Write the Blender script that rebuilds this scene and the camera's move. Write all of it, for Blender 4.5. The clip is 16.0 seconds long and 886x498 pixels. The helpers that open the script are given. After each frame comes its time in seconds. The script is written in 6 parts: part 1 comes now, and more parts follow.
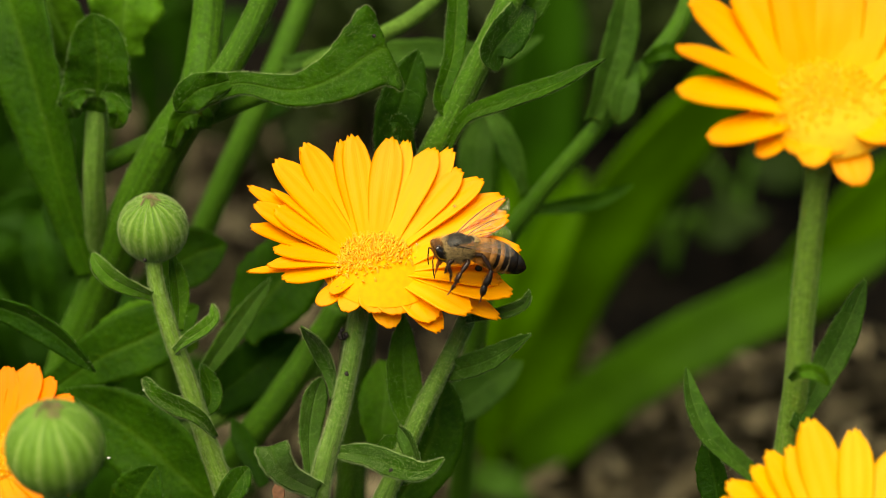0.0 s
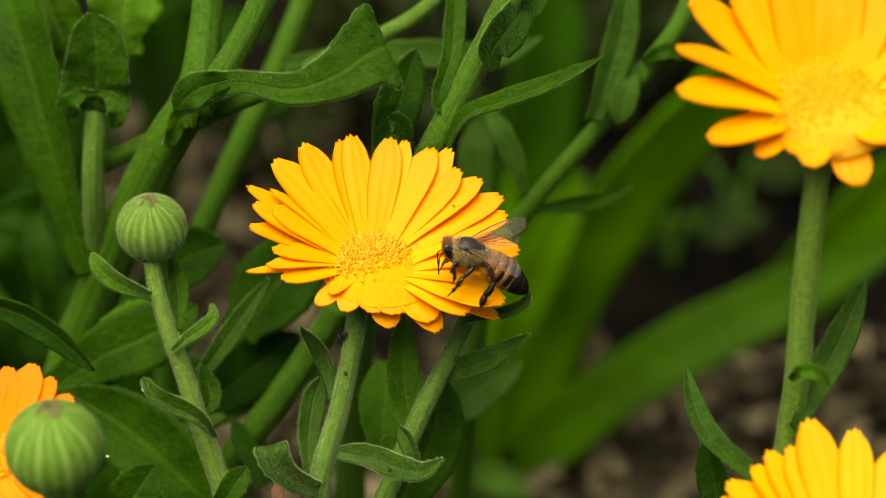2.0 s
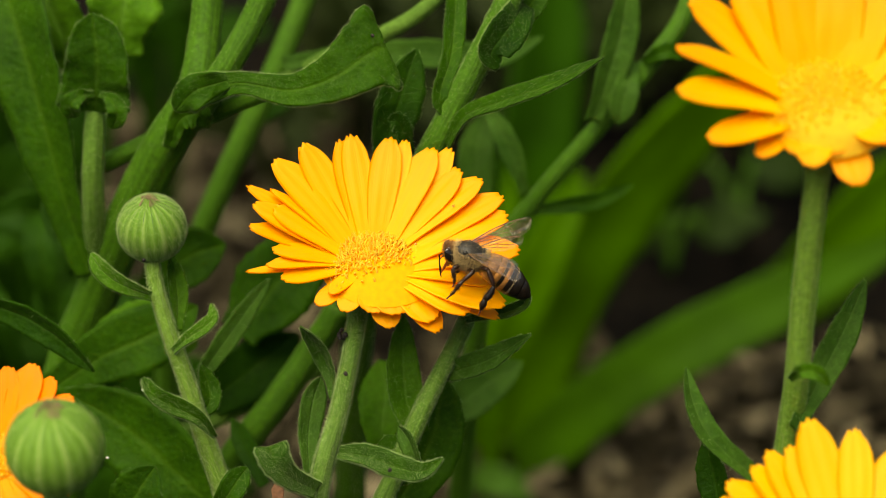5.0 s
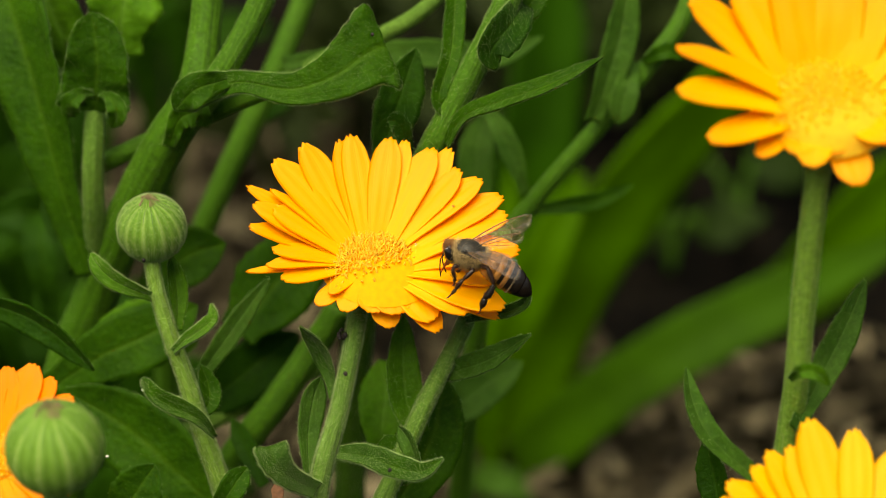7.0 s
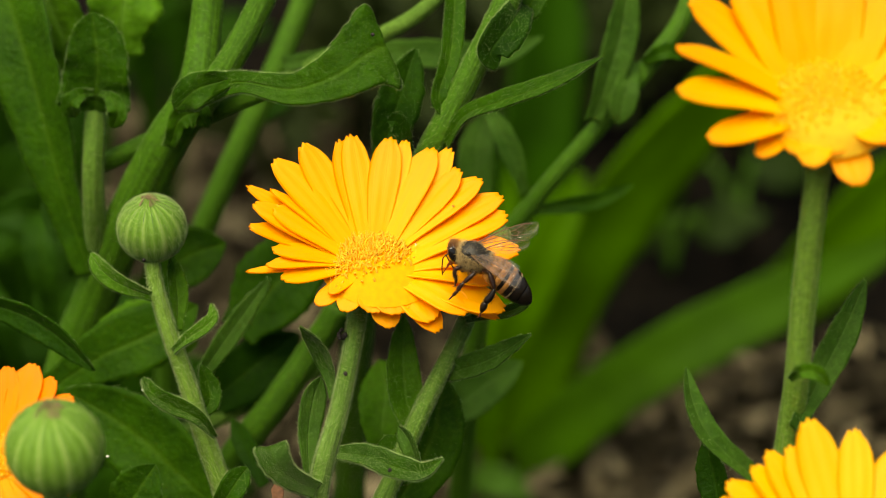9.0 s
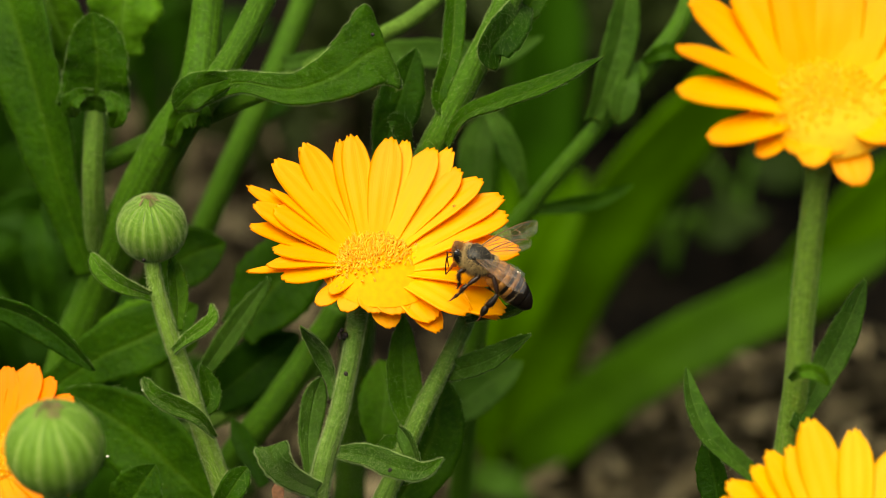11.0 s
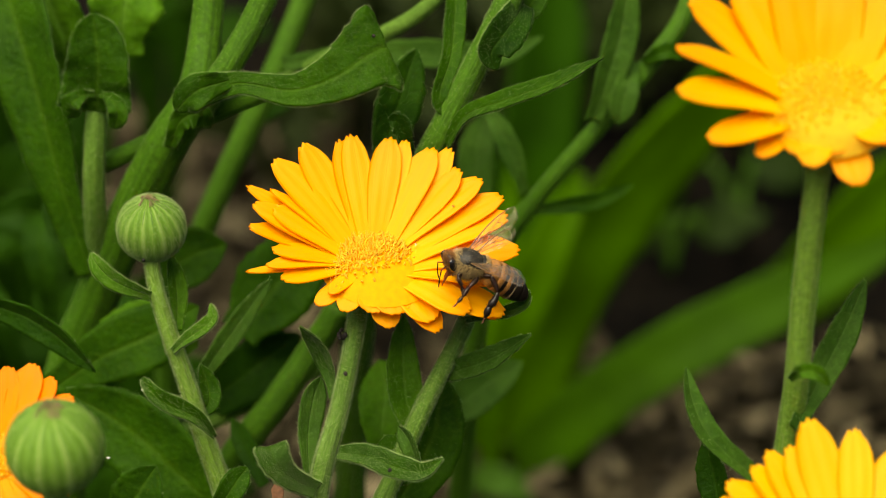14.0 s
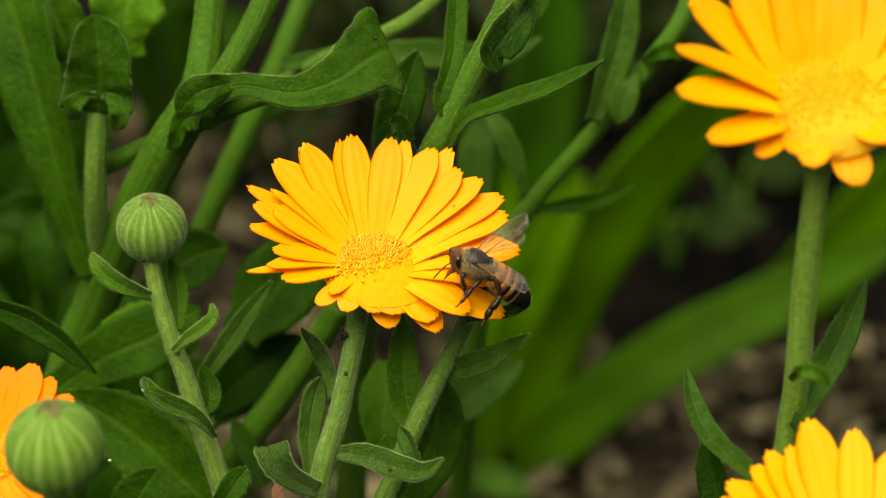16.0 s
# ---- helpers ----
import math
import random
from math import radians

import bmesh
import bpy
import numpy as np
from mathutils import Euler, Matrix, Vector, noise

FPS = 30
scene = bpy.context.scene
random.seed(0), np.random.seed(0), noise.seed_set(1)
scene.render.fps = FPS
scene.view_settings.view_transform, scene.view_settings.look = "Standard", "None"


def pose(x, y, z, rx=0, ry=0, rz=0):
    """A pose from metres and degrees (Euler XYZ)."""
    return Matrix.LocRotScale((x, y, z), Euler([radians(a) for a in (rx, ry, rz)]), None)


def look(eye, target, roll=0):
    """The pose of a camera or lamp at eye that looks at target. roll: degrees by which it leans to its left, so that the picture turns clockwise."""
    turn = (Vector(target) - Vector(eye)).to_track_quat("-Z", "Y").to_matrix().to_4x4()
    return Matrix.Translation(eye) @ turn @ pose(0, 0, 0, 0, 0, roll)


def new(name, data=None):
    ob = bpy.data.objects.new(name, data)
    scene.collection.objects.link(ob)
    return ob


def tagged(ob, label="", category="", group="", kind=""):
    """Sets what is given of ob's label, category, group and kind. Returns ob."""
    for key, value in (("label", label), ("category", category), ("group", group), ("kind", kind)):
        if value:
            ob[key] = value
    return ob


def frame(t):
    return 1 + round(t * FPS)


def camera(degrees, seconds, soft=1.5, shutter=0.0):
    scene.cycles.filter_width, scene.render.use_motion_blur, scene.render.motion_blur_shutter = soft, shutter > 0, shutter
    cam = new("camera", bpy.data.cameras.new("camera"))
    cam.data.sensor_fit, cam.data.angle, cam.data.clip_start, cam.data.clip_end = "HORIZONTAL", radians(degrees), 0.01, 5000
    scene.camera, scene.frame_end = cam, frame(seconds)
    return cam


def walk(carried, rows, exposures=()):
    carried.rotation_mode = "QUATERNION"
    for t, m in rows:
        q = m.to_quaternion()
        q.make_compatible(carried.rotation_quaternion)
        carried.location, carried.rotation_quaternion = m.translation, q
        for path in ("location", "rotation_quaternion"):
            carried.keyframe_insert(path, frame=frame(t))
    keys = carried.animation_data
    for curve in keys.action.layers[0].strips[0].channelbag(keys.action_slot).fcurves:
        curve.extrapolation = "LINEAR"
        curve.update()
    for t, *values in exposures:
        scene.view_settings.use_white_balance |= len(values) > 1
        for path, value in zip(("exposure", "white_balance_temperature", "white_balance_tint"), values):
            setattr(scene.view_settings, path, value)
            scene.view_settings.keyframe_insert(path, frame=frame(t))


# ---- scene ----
# One honey bee on an orange marigold, seen close from above through a long lens.
cam = camera(22.0, 16.0, soft=0.5)
EYE = (0.0, -0.3031, 0.395)
cam.data.dof.use_dof = True
cam.data.dof.focus_distance = 0.348
cam.data.dof.aperture_fstop = 13.0
walk(cam, [(0.0, look(EYE, (0.0, 0.0, 0.22))), (16.0, look(EYE, (0.0, 0.0, 0.22)))],
     exposures=[(0.0, 0.33, 7700, 4), (16.0, 0.33, 7700, 4)])

# ---- light: a bright overcast sky ----
world = bpy.data.worlds.new("overcast_sky")
scene.world = world
world.use_nodes = True
_wn = world.node_tree.nodes
_sky = _wn.new("ShaderNodeTexSky")
_sky.sky_type = "NISHITA"
_sky.sun_disc = False
_sky.sun_elevation = radians(74)
_sky.sun_rotation = radians(-135)
_sky.air_density = 1.0
_sky.dust_density = 4.0
world.node_tree.links.new(_sky.outputs[0], _wn["Background"].inputs[0])
_wn["Background"].inputs[1].default_value = 0.095
_sun = bpy.data.lights.new("sun", "SUN")
_sun.energy = 4.9
_sun.angle = radians(62)
_sun.color = (1.0, 0.93, 0.80)
sun = new("sun", _sun)
sun.matrix_world = look((-0.35, -0.55, 1.65), (0, 0, 0))


# ---- materials ----
def material(name, rough=0.6, metallic=0.0):
    m = bpy.data.materials.new(name)
    m.use_nodes = True
    n = m.node_tree.nodes
    b = n["Principled BSDF"]
    b.inputs["Roughness"].default_value = rough
    b.inputs["Metallic"].default_value = metallic
    return m, n, m.node_tree.links, b


def ramp(n, stops, interp="LINEAR"):
    r = n.new("ShaderNodeValToRGB")
    r.color_ramp.interpolation = interp
    e = r.color_ramp.elements
    while len(e) < len(stops):
        e.new(0.5)
    for k, (p, c) in enumerate(stops):
        e[k].position, e[k].color = p, (*c, 1)
    return r


def noise_tex(n, l, scale, detail=4, coord="Object", squash=None):
    tc = n.new("ShaderNodeTexCoord")
    t = n.new("ShaderNodeTexNoise")
    t.inputs["Scale"].default_value = scale
    t.inputs["Detail"].default_value = detail
    src = tc.outputs[coord]
    if squash:
        mp = n.new("ShaderNodeMapping")
        mp.inputs["Scale"].default_value = squash
        l.new(src, mp.inputs["Vector"])
        src = mp.outputs[0]
    l.new(src, t.inputs["Vector"])
    return t


def mixed(n, l, kind, fac, a, b):
    m = n.new("ShaderNodeMix")
    m.data_type, m.blend_type = "RGBA", kind
    for k, v in ((0, fac), (6, a), (7, b)):
        if hasattr(v, "links"):
            l.new(v, m.inputs[k])
        else:
            m.inputs[k].default_value = v if k == 0 else (*v, 1)
    return m.outputs[2]


def maths(n, l, op, a, b=0.0):
    m = n.new("ShaderNodeMath")
    m.operation = op
    for k, v in ((0, a), (1, b)):
        if hasattr(v, "links"):
            l.new(v, m.inputs[k])
        else:
            m.inputs[k].default_value = v
    return m.outputs[0]


def bump(n, l, b, height, strength, dist):
    bp = n.new("ShaderNodeBump")
    bp.inputs["Strength"].default_value = strength
    bp.inputs["Distance"].default_value = dist
    l.new(height, bp.inputs["Height"])
    l.new(bp.outputs[0], b.inputs["Normal"])
    return bp.outputs[0]


def through_light(m, n, l, b, colour, amount):
    """Light that passes a thin petal or leaf."""
    tr = n.new("ShaderNodeBsdfTranslucent")
    mx = n.new("ShaderNodeMixShader")
    mx.inputs[0].default_value = amount
    if hasattr(colour, "links"):
        l.new(colour, tr.inputs[0])
    else:
        tr.inputs[0].default_value = (*colour, 1)
    l.new(b.outputs[0], mx.inputs[1])
    l.new(tr.outputs[0], mx.inputs[2])
    l.new(mx.outputs[0], n["Material Output"].inputs[0])


def downy(b, weight):
    """The pale sheen of fine down."""
    b.inputs["Sheen Weight"].default_value = weight
    b.inputs["Sheen Roughness"].default_value = 0.45
    b.inputs["Sheen Tint"].default_value = (0.6, 0.95, 0.3, 1)


def petal_material(name, base, mid, tip):
    m, n, l, b = material(name, 0.55)
    uv = n.new("ShaderNodeUVMap")
    sep = n.new("ShaderNodeSeparateXYZ")
    l.new(uv.outputs[0], sep.inputs[0])
    along = ramp(n, [(0.0, base), (0.5, mid), (1.0, tip)])
    l.new(sep.outputs[1], along.inputs[0])
    streak = noise_tex(n, l, 1.0, 4, "UV", (26, 1.6, 1))
    tint = mixed(n, l, "MULTIPLY", 0.15, along.outputs[0], ramp_of(n, l, streak.outputs[0], [(0.3, (0.78, 0.66, 0.6)), (0.7, (1, 1, 1))]))
    oi = n.new("ShaderNodeObjectInfo")
    tone = ramp_of(n, l, oi.outputs["Random"], [(0.0, (1, 0.88, 0.7)), (1.0, (1, 1, 1))])
    col = mixed(n, l, "MULTIPLY", 0.9, tint, tone)
    l.new(col, b.inputs["Base Color"])
    b.inputs["Specular IOR Level"].default_value = 0.25
    fine = noise_tex(n, l, 1.0, 3, "UV", (60, 30, 1))
    bump(n, l, b, maths(n, l, "ADD", streak.outputs[0], maths(n, l, "MULTIPLY", fine.outputs[0], 0.3)), 0.2, 0.0002)
    through_light(m, n, l, b, col, 0.40)
    return m


def ramp_of(n, l, src, stops):
    r = ramp(n, stops)
    l.new(src, r.inputs[0])
    return r.outputs[0]


PETAL = petal_material("orange_petal", (1.0, 0.60, 0.016), (1.0, 0.53, 0.010), (1.0, 0.455, 0.008))
PETAL_WARM = petal_material("warm_orange_petal", (1.0, 0.64, 0.018), (1.0, 0.54, 0.009), (1.0, 0.44, 0.007))
PETAL_DEEP = petal_material("deep_orange_petal", (1.0, 0.42, 0.006), (1.0, 0.36, 0.004), (1.0, 0.30, 0.003))
PETAL_YELLOW = petal_material("yellow_orange_petal", (1.0, 0.66, 0.024), (1.0, 0.62, 0.018), (1.0, 0.56, 0.013))


def leaf_material(name, dark, light, vein):
    m, n, l, b = material(name, 0.58)
    uv = n.new("ShaderNodeUVMap")
    sep = n.new("ShaderNodeSeparateXYZ")
    l.new(uv.outputs[0], sep.inputs[0])
    big = noise_tex(n, l, 150, 5)
    fine = noise_tex(n, l, 1100, 4)
    grain = noise_tex(n, l, 3200, 2)
    col = ramp_of(n, l, big.outputs[0], [(0.32, dark), (0.68, light)])
    col = mixed(n, l, "OVERLAY", 0.38, col, ramp_of(n, l, fine.outputs[0], [(0.3, (0.22, 0.22, 0.22)), (0.7, (0.78, 0.78, 0.78))]))
    # pale dots where hairs stand
    dots = ramp_of(n, l, grain.outputs[0], [(0.57, (0, 0, 0)), (0.67, (0.5, 0.5, 0.5))])
    col = mixed(n, l, "MIX", dots, col, vein)
    off = maths(n, l, "ABSOLUTE", maths(n, l, "SUBTRACT", sep.outputs[0], 0.5))
    rib = ramp_of(n, l, off, [(0.0, (1, 1, 1)), (0.03, (0.6, 0.6, 0.6)), (0.065, (0, 0, 0))])
    col = mixed(n, l, "MIX", maths(n, l, "MULTIPLY", rib, 0.42), col, vein)
    oi = n.new("ShaderNodeObjectInfo")
    col = mixed(n, l, "MULTIPLY", 0.8, col, ramp_of(n, l, oi.outputs["Random"], [(0.0, (0.7, 0.76, 0.7)), (1.0, (1, 1, 1))]))
    l.new(col, b.inputs["Base Color"])
    downy(b, 0.04)
    b.inputs["Specular IOR Level"].default_value = 0.08
    h = maths(n, l, "ADD", maths(n, l, "MULTIPLY", big.outputs[0], 1.2), maths(n, l, "MULTIPLY", fine.outputs[0], 0.5))
    h = maths(n, l, "SUBTRACT", h, maths(n, l, "MULTIPLY", rib, 0.25))
    bump(n, l, b, h, 0.7, 0.0009)
    through_light(m, n, l, b, mixed(n, l, "MIX", 0.4, col, light), 0.32)
    return m


LEAF = leaf_material("green_leaf", (0.015, 0.058, 0.0005), (0.031, 0.100, 0.0012), (0.066, 0.15, 0.007))
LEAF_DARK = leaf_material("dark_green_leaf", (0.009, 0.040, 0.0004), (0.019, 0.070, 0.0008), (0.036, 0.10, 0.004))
# Far weed leaves: deep shade is put into these two colours.
OLIVE = leaf_material("shade_dimmed_olive_leaf", (0.010, 0.017, 0.003), (0.022, 0.034, 0.006), (0.03, 0.04, 0.01))
ROUND_GREEN = leaf_material("shade_dimmed_round_leaf", (0.012, 0.028, 0.003), (0.024, 0.046, 0.007), (0.03, 0.05, 0.01))
LEAF_PALE = leaf_material("pale_green_leaf", (0.042, 0.13, 0.003), (0.075, 0.20, 0.006), (0.12, 0.25, 0.03))
LEAF_GREY = leaf_material("greyish_green_leaf", (0.028, 0.082, 0.006), (0.055, 0.135, 0.013), (0.09, 0.18, 0.03))


def stem_material(name, dark, light):
    m, n, l, b = material(name, 0.6)
    streak = noise_tex(n, l, 1.0, 3, "UV", (34, 5, 1))
    fine = noise_tex(n, l, 1300, 4)
    grain = noise_tex(n, l, 3000, 2)
    big = noise_tex(n, l, 90, 3)
    k = maths(n, l, "ADD", maths(n, l, "MULTIPLY", streak.outputs[0], 0.75), maths(n, l, "MULTIPLY", big.outputs[0], 0.25))
    col = ramp_of(n, l, k, [(0.32, dark), (0.68, light)])
    col = mixed(n, l, "OVERLAY", 0.45, col, ramp_of(n, l, fine.outputs[0], [(0.3, (0.22, 0.22, 0.22)), (0.7, (0.8, 0.8, 0.8))]))
    dots = ramp_of(n, l, grain.outputs[0], [(0.60, (0, 0, 0)), (0.72, (0.4, 0.4, 0.4))])
    col = mixed(n, l, "MIX", dots, col, tuple(min(1, c * 1.7 + 0.03) for c in light))
    l.new(col, b.inputs["Base Color"])
    downy(b, 0.07)
    b.inputs["Specular IOR Level"].default_value = 0.15
    bump(n, l, b, maths(n, l, "ADD", streak.outputs[0], maths(n, l, "MULTIPLY", fine.outputs[0], 0.6)), 0.6, 0.0005)
    through_light(m, n, l, b, col, 0.12)
    return m


STEM = stem_material("hairy_green_stem", (0.052, 0.128, 0.009), (0.115, 0.218, 0.030))
STEM_PALE = stem_material("pale_green_stem", (0.085, 0.175, 0.013), (0.165, 0.295, 0.042))
STEM_DARK = stem_material("dark_green_stem", (0.027, 0.088, 0.002), (0.055, 0.145, 0.005))


def bud_material():
    m, n, l, b = material("bud_green", 0.6)
    uv = n.new("ShaderNodeUVMap")
    sep = n.new("ShaderNodeSeparateXYZ")
    l.new(uv.outputs[0], sep.inputs[0])
    wob = noise_tex(n, l, 220, 3)
    fine = noise_tex(n, l, 1300, 4)
    k = maths(n, l, "ADD", maths(n, l, "MULTIPLY", sep.outputs[0], 2 * math.pi * 11), maths(n, l, "MULTIPLY", wob.outputs[0], 1.6))
    rid = maths(n, l, "COSINE", k)
    half = maths(n, l, "COSINE", maths(n, l, "MULTIPLY", k, 0.5))
    mixk = maths(n, l, "ADD", maths(n, l, "MULTIPLY", rid, 0.25), maths(n, l, "MULTIPLY", half, 0.12))
    mixk = maths(n, l, "ADD", maths(n, l, "ADD", mixk, 0.5), maths(n, l, "MULTIPLY", maths(n, l, "SUBTRACT", fine.outputs[0], 0.5), 0.5))
    col = ramp_of(n, l, mixk, [(0.15, (0.078, 0.175, 0.014)), (0.6, (0.140, 0.27, 0.034)), (1.0, (0.26, 0.38, 0.095))])
    l.new(col, b.inputs["Base Color"])
    downy(b, 0.07)
    b.inputs["Specular IOR Level"].default_value = 0.15
    bump(n, l, b, mixk, 0.6, 0.0005)
    through_light(m, n, l, b, col, 0.12)
    return m


BUD = bud_material()


def plain(name, colour, rough, spec=0.4, scale=400, spread=0.25, trans=0.0, relief=0.0003):
    m, n, l, b = material(name, rough)
    t = noise_tex(n, l, scale, 4)
    lo = tuple(c * (1 - spread) for c in colour)
    hi = tuple(min(1, c * (1 + spread)) for c in colour)
    col = ramp_of(n, l, t.outputs[0], [(0.3, lo), (0.7, hi)])
    l.new(col, b.inputs["Base Color"])
    b.inputs["Specular IOR Level"].default_value = spec
    bump(n, l, b, t.outputs[0], 0.4, relief)
    if trans:
        through_light(m, n, l, b, col, trans)
    return m


HAIR = plain("plant_hair", (0.45, 0.58, 0.27), 1.0, 0.0, trans=0.55, relief=0.00001)
FLORET = plain("yellow_floret", (1.0, 0.72, 0.09), 0.7, 0.1, 900, 0.08, 0.6)
FLORET_DEEP = plain("deep_yellow_floret", (1.0, 0.74, 0.060), 0.7, 0.1, 900, 0.06, 0.65)
DISC = plain("orange_disc", (1.0, 0.41, 0.012), 0.7, 0.1, 900, 0.10, 0.3)
BRACT = plain("dark_bract", (0.05, 0.11, 0.018), 0.6)
# One strap leaf green; the two darker tones carry shade in their colour.
STRAP_MID = plain("strap_leaf_shade_tone", (0.023, 0.068, 0.0005), 0.6, 0.05, 40, 0.3, 0.25)
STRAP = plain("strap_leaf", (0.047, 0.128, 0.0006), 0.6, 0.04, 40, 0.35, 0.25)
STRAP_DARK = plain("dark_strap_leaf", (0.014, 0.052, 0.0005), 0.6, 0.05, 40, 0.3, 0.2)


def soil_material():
    m, n, l, b = material("shade_darkened_soil", 0.95)
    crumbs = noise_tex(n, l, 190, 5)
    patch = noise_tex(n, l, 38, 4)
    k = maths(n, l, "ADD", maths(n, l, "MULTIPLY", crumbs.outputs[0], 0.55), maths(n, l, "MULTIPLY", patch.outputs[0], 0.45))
    # Brown soil tones pushed darker to stand for shade under the plants.
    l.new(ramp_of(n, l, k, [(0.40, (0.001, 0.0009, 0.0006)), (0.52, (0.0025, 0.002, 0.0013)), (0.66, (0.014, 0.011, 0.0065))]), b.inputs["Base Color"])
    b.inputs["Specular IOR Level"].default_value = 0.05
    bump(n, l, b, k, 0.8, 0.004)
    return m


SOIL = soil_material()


def litter_material():
    m, n, l, b = material("dead_leaf", 0.85)
    geo = n.new("ShaderNodeNewGeometry")
    t = noise_tex(n, l, 260, 4)
    shade = ramp_of(n, l, geo.outputs["Random Per Island"], [(0.0, (0.020, 0.015, 0.008)), (0.6, (0.066, 0.056, 0.031)), (1.0, (0.19, 0.165, 0.10))])
    col = mixed(n, l, "MULTIPLY", 0.7, shade, ramp_of(n, l, t.outputs[0], [(0.3, (0.35, 0.33, 0.3)), (0.7, (1, 1, 1))]))
    l.new(col, b.inputs["Base Color"])
    b.inputs["Specular IOR Level"].default_value = 0.1
    bump(n, l, b, t.outputs[0], 0.5, 0.0006)
    return m


LITTER = litter_material()


def clod_material():
    m, n, l, b = material("soil_clod", 0.9)
    oi = n.new("ShaderNodeObjectInfo")
    t = noise_tex(n, l, 300, 5)
    shade = ramp_of(n, l, oi.outputs["Random"], [(0.0, (0.012, 0.009, 0.006)), (0.7, (0.06, 0.047, 0.027)), (1.0, (0.24, 0.21, 0.15))])
    l.new(mixed(n, l, "MULTIPLY", 0.8, shade, ramp_of(n, l, t.outputs[0], [(0.3, (0.3, 0.3, 0.3)), (0.7, (1, 1, 1))])), b.inputs["Base Color"])
    b.inputs["Specular IOR Level"].default_value = 0.1
    bump(n, l, b, t.outputs[0], 0.7, 0.001)
    return m


STONE = clod_material()
SPECK = plain("brown_speck", (0.010, 0.006, 0.004), 0.6)
TUFT = plain("bud_tip", (0.20, 0.15, 0.08), 0.7, 0.2, 900, 0.4)


# ---- builders ----
UP = Vector((0, 0, 1))
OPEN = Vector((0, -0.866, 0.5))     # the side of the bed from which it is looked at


def spline(pts, n):
    """n + 1 points of a smooth curve through pts, evenly shared out between them (centripetal, so that it never swings wide)."""
    p = [Vector(q) for q in pts]
    p = [p[0] * 2 - p[1]] + p + [p[-1] * 2 - p[-2]]
    k = len(p) - 3
    out = []
    for i in range(n + 1):
        s = i / n * k
        j = min(int(s), k - 1)
        a, b, c, d = p[j:j + 4]
        t1 = (b - a).length ** 0.5 + 1e-6
        t2 = t1 + (c - b).length ** 0.5 + 1e-6
        t3 = t2 + (d - c).length ** 0.5 + 1e-6
        t = t1 + (s - j) * (t2 - t1)
        a1, a2, a3 = a.lerp(b, t / t1), b.lerp(c, (t - t1) / (t2 - t1)), c.lerp(d, (t - t2) / (t3 - t2))
        out.append(a1.lerp(a2, t / t2).lerp(a2.lerp(a3, (t - t1) / (t3 - t1)), (t - t1) / (t2 - t1)))
    return out


def mesh_of(name, verts, faces, uvs=None, smooth=True, rim=0):
    """A mesh. rim: of a thin sheet, the number of vertices of one side; the narrow faces between the sides stay flat."""
    me = bpy.data.meshes.new(name)
    me.from_pydata([tuple(v) for v in verts], [], faces)
    if uvs:
        layer = me.uv_layers.new(name="UVMap")
        idx = np.empty(len(me.loops), dtype=np.int32)
        me.loops.foreach_get("vertex_index", idx)
        layer.data.foreach_set("uv", np.array(uvs, dtype=np.float32)[idx].ravel())
    if smooth:
        me.polygons.foreach_set("use_smooth", [not rim or (min(q) >= rim) == (max(q) >= rim) for q in faces])
    me.update()
    return me


def part(name, me, mat, parent=None, label="", kind=""):
    ob = new(name, me)
    me.materials.append(mat)
    if parent:
        ob.parent = parent
        ob.matrix_parent_inverse = world_of(parent).inverted()
    return tagged(ob, label, kind=kind)


def world_of(ob):
    """The resting pose of a thing or part."""
    if ob.parent:
        return world_of(ob.parent) @ ob.matrix_parent_inverse @ ob.matrix_basis
    return ob.matrix_basis


def plant(name, base, label, category, group=""):
    e = new(name)
    e.empty_display_size = 0.01
    e.location = base
    e.matrix_basis = Matrix.Translation(base)
    return tagged(e, label, category, group)


def tube(pts, radii, sides=27, n=40, ridge=0.03, ridges=9, cap=True):
    c = spline(pts, n)
    rad = np.interp(np.linspace(0, 1, n + 1), np.linspace(0, 1, len(radii)), radii).tolist()
    verts, faces, uvs = [], [], []
    ref = Vector((0.3, -0.9, 0.2))
    for i, p in enumerate(c):
        t = (c[min(i + 1, n)] - c[max(i - 1, 0)]).normalized()
        a = (ref - ref.dot(t) * t).normalized()
        b = t.cross(a)
        ref = a
        for k in range(sides):
            w = 2 * math.pi * k / sides
            q = rad[i] * (1 + ridge * math.cos(ridges * w) + 0.05 * noise.noise(p * 180 + Vector((k * 0.3, 0, 0))))
            verts.append(p + q * (math.cos(w) * a + math.sin(w) * b))
            uvs.append((k / sides, i / n))
    for i in range(n):
        for k in range(sides):
            k2 = (k + 1) % sides
            faces.append((i * sides + k, i * sides + k2, (i + 1) * sides + k2, (i + 1) * sides + k))
    if cap:
        faces.append(tuple(range(sides))[::-1])
        faces.append(tuple(n * sides + k for k in range(sides)))
    return verts, faces, uvs


LANCE = ((0, 0.5), (0.12, 0.52), (0.3, 0.8), (0.5, 1), (0.7, 0.92), (0.86, 0.6), (0.95, 0.28), (1, 0.03))
SPOON = ((0, 0.3), (0.2, 0.38), (0.45, 0.8), (0.65, 1), (0.82, 0.9), (0.93, 0.58), (1, 0.06))


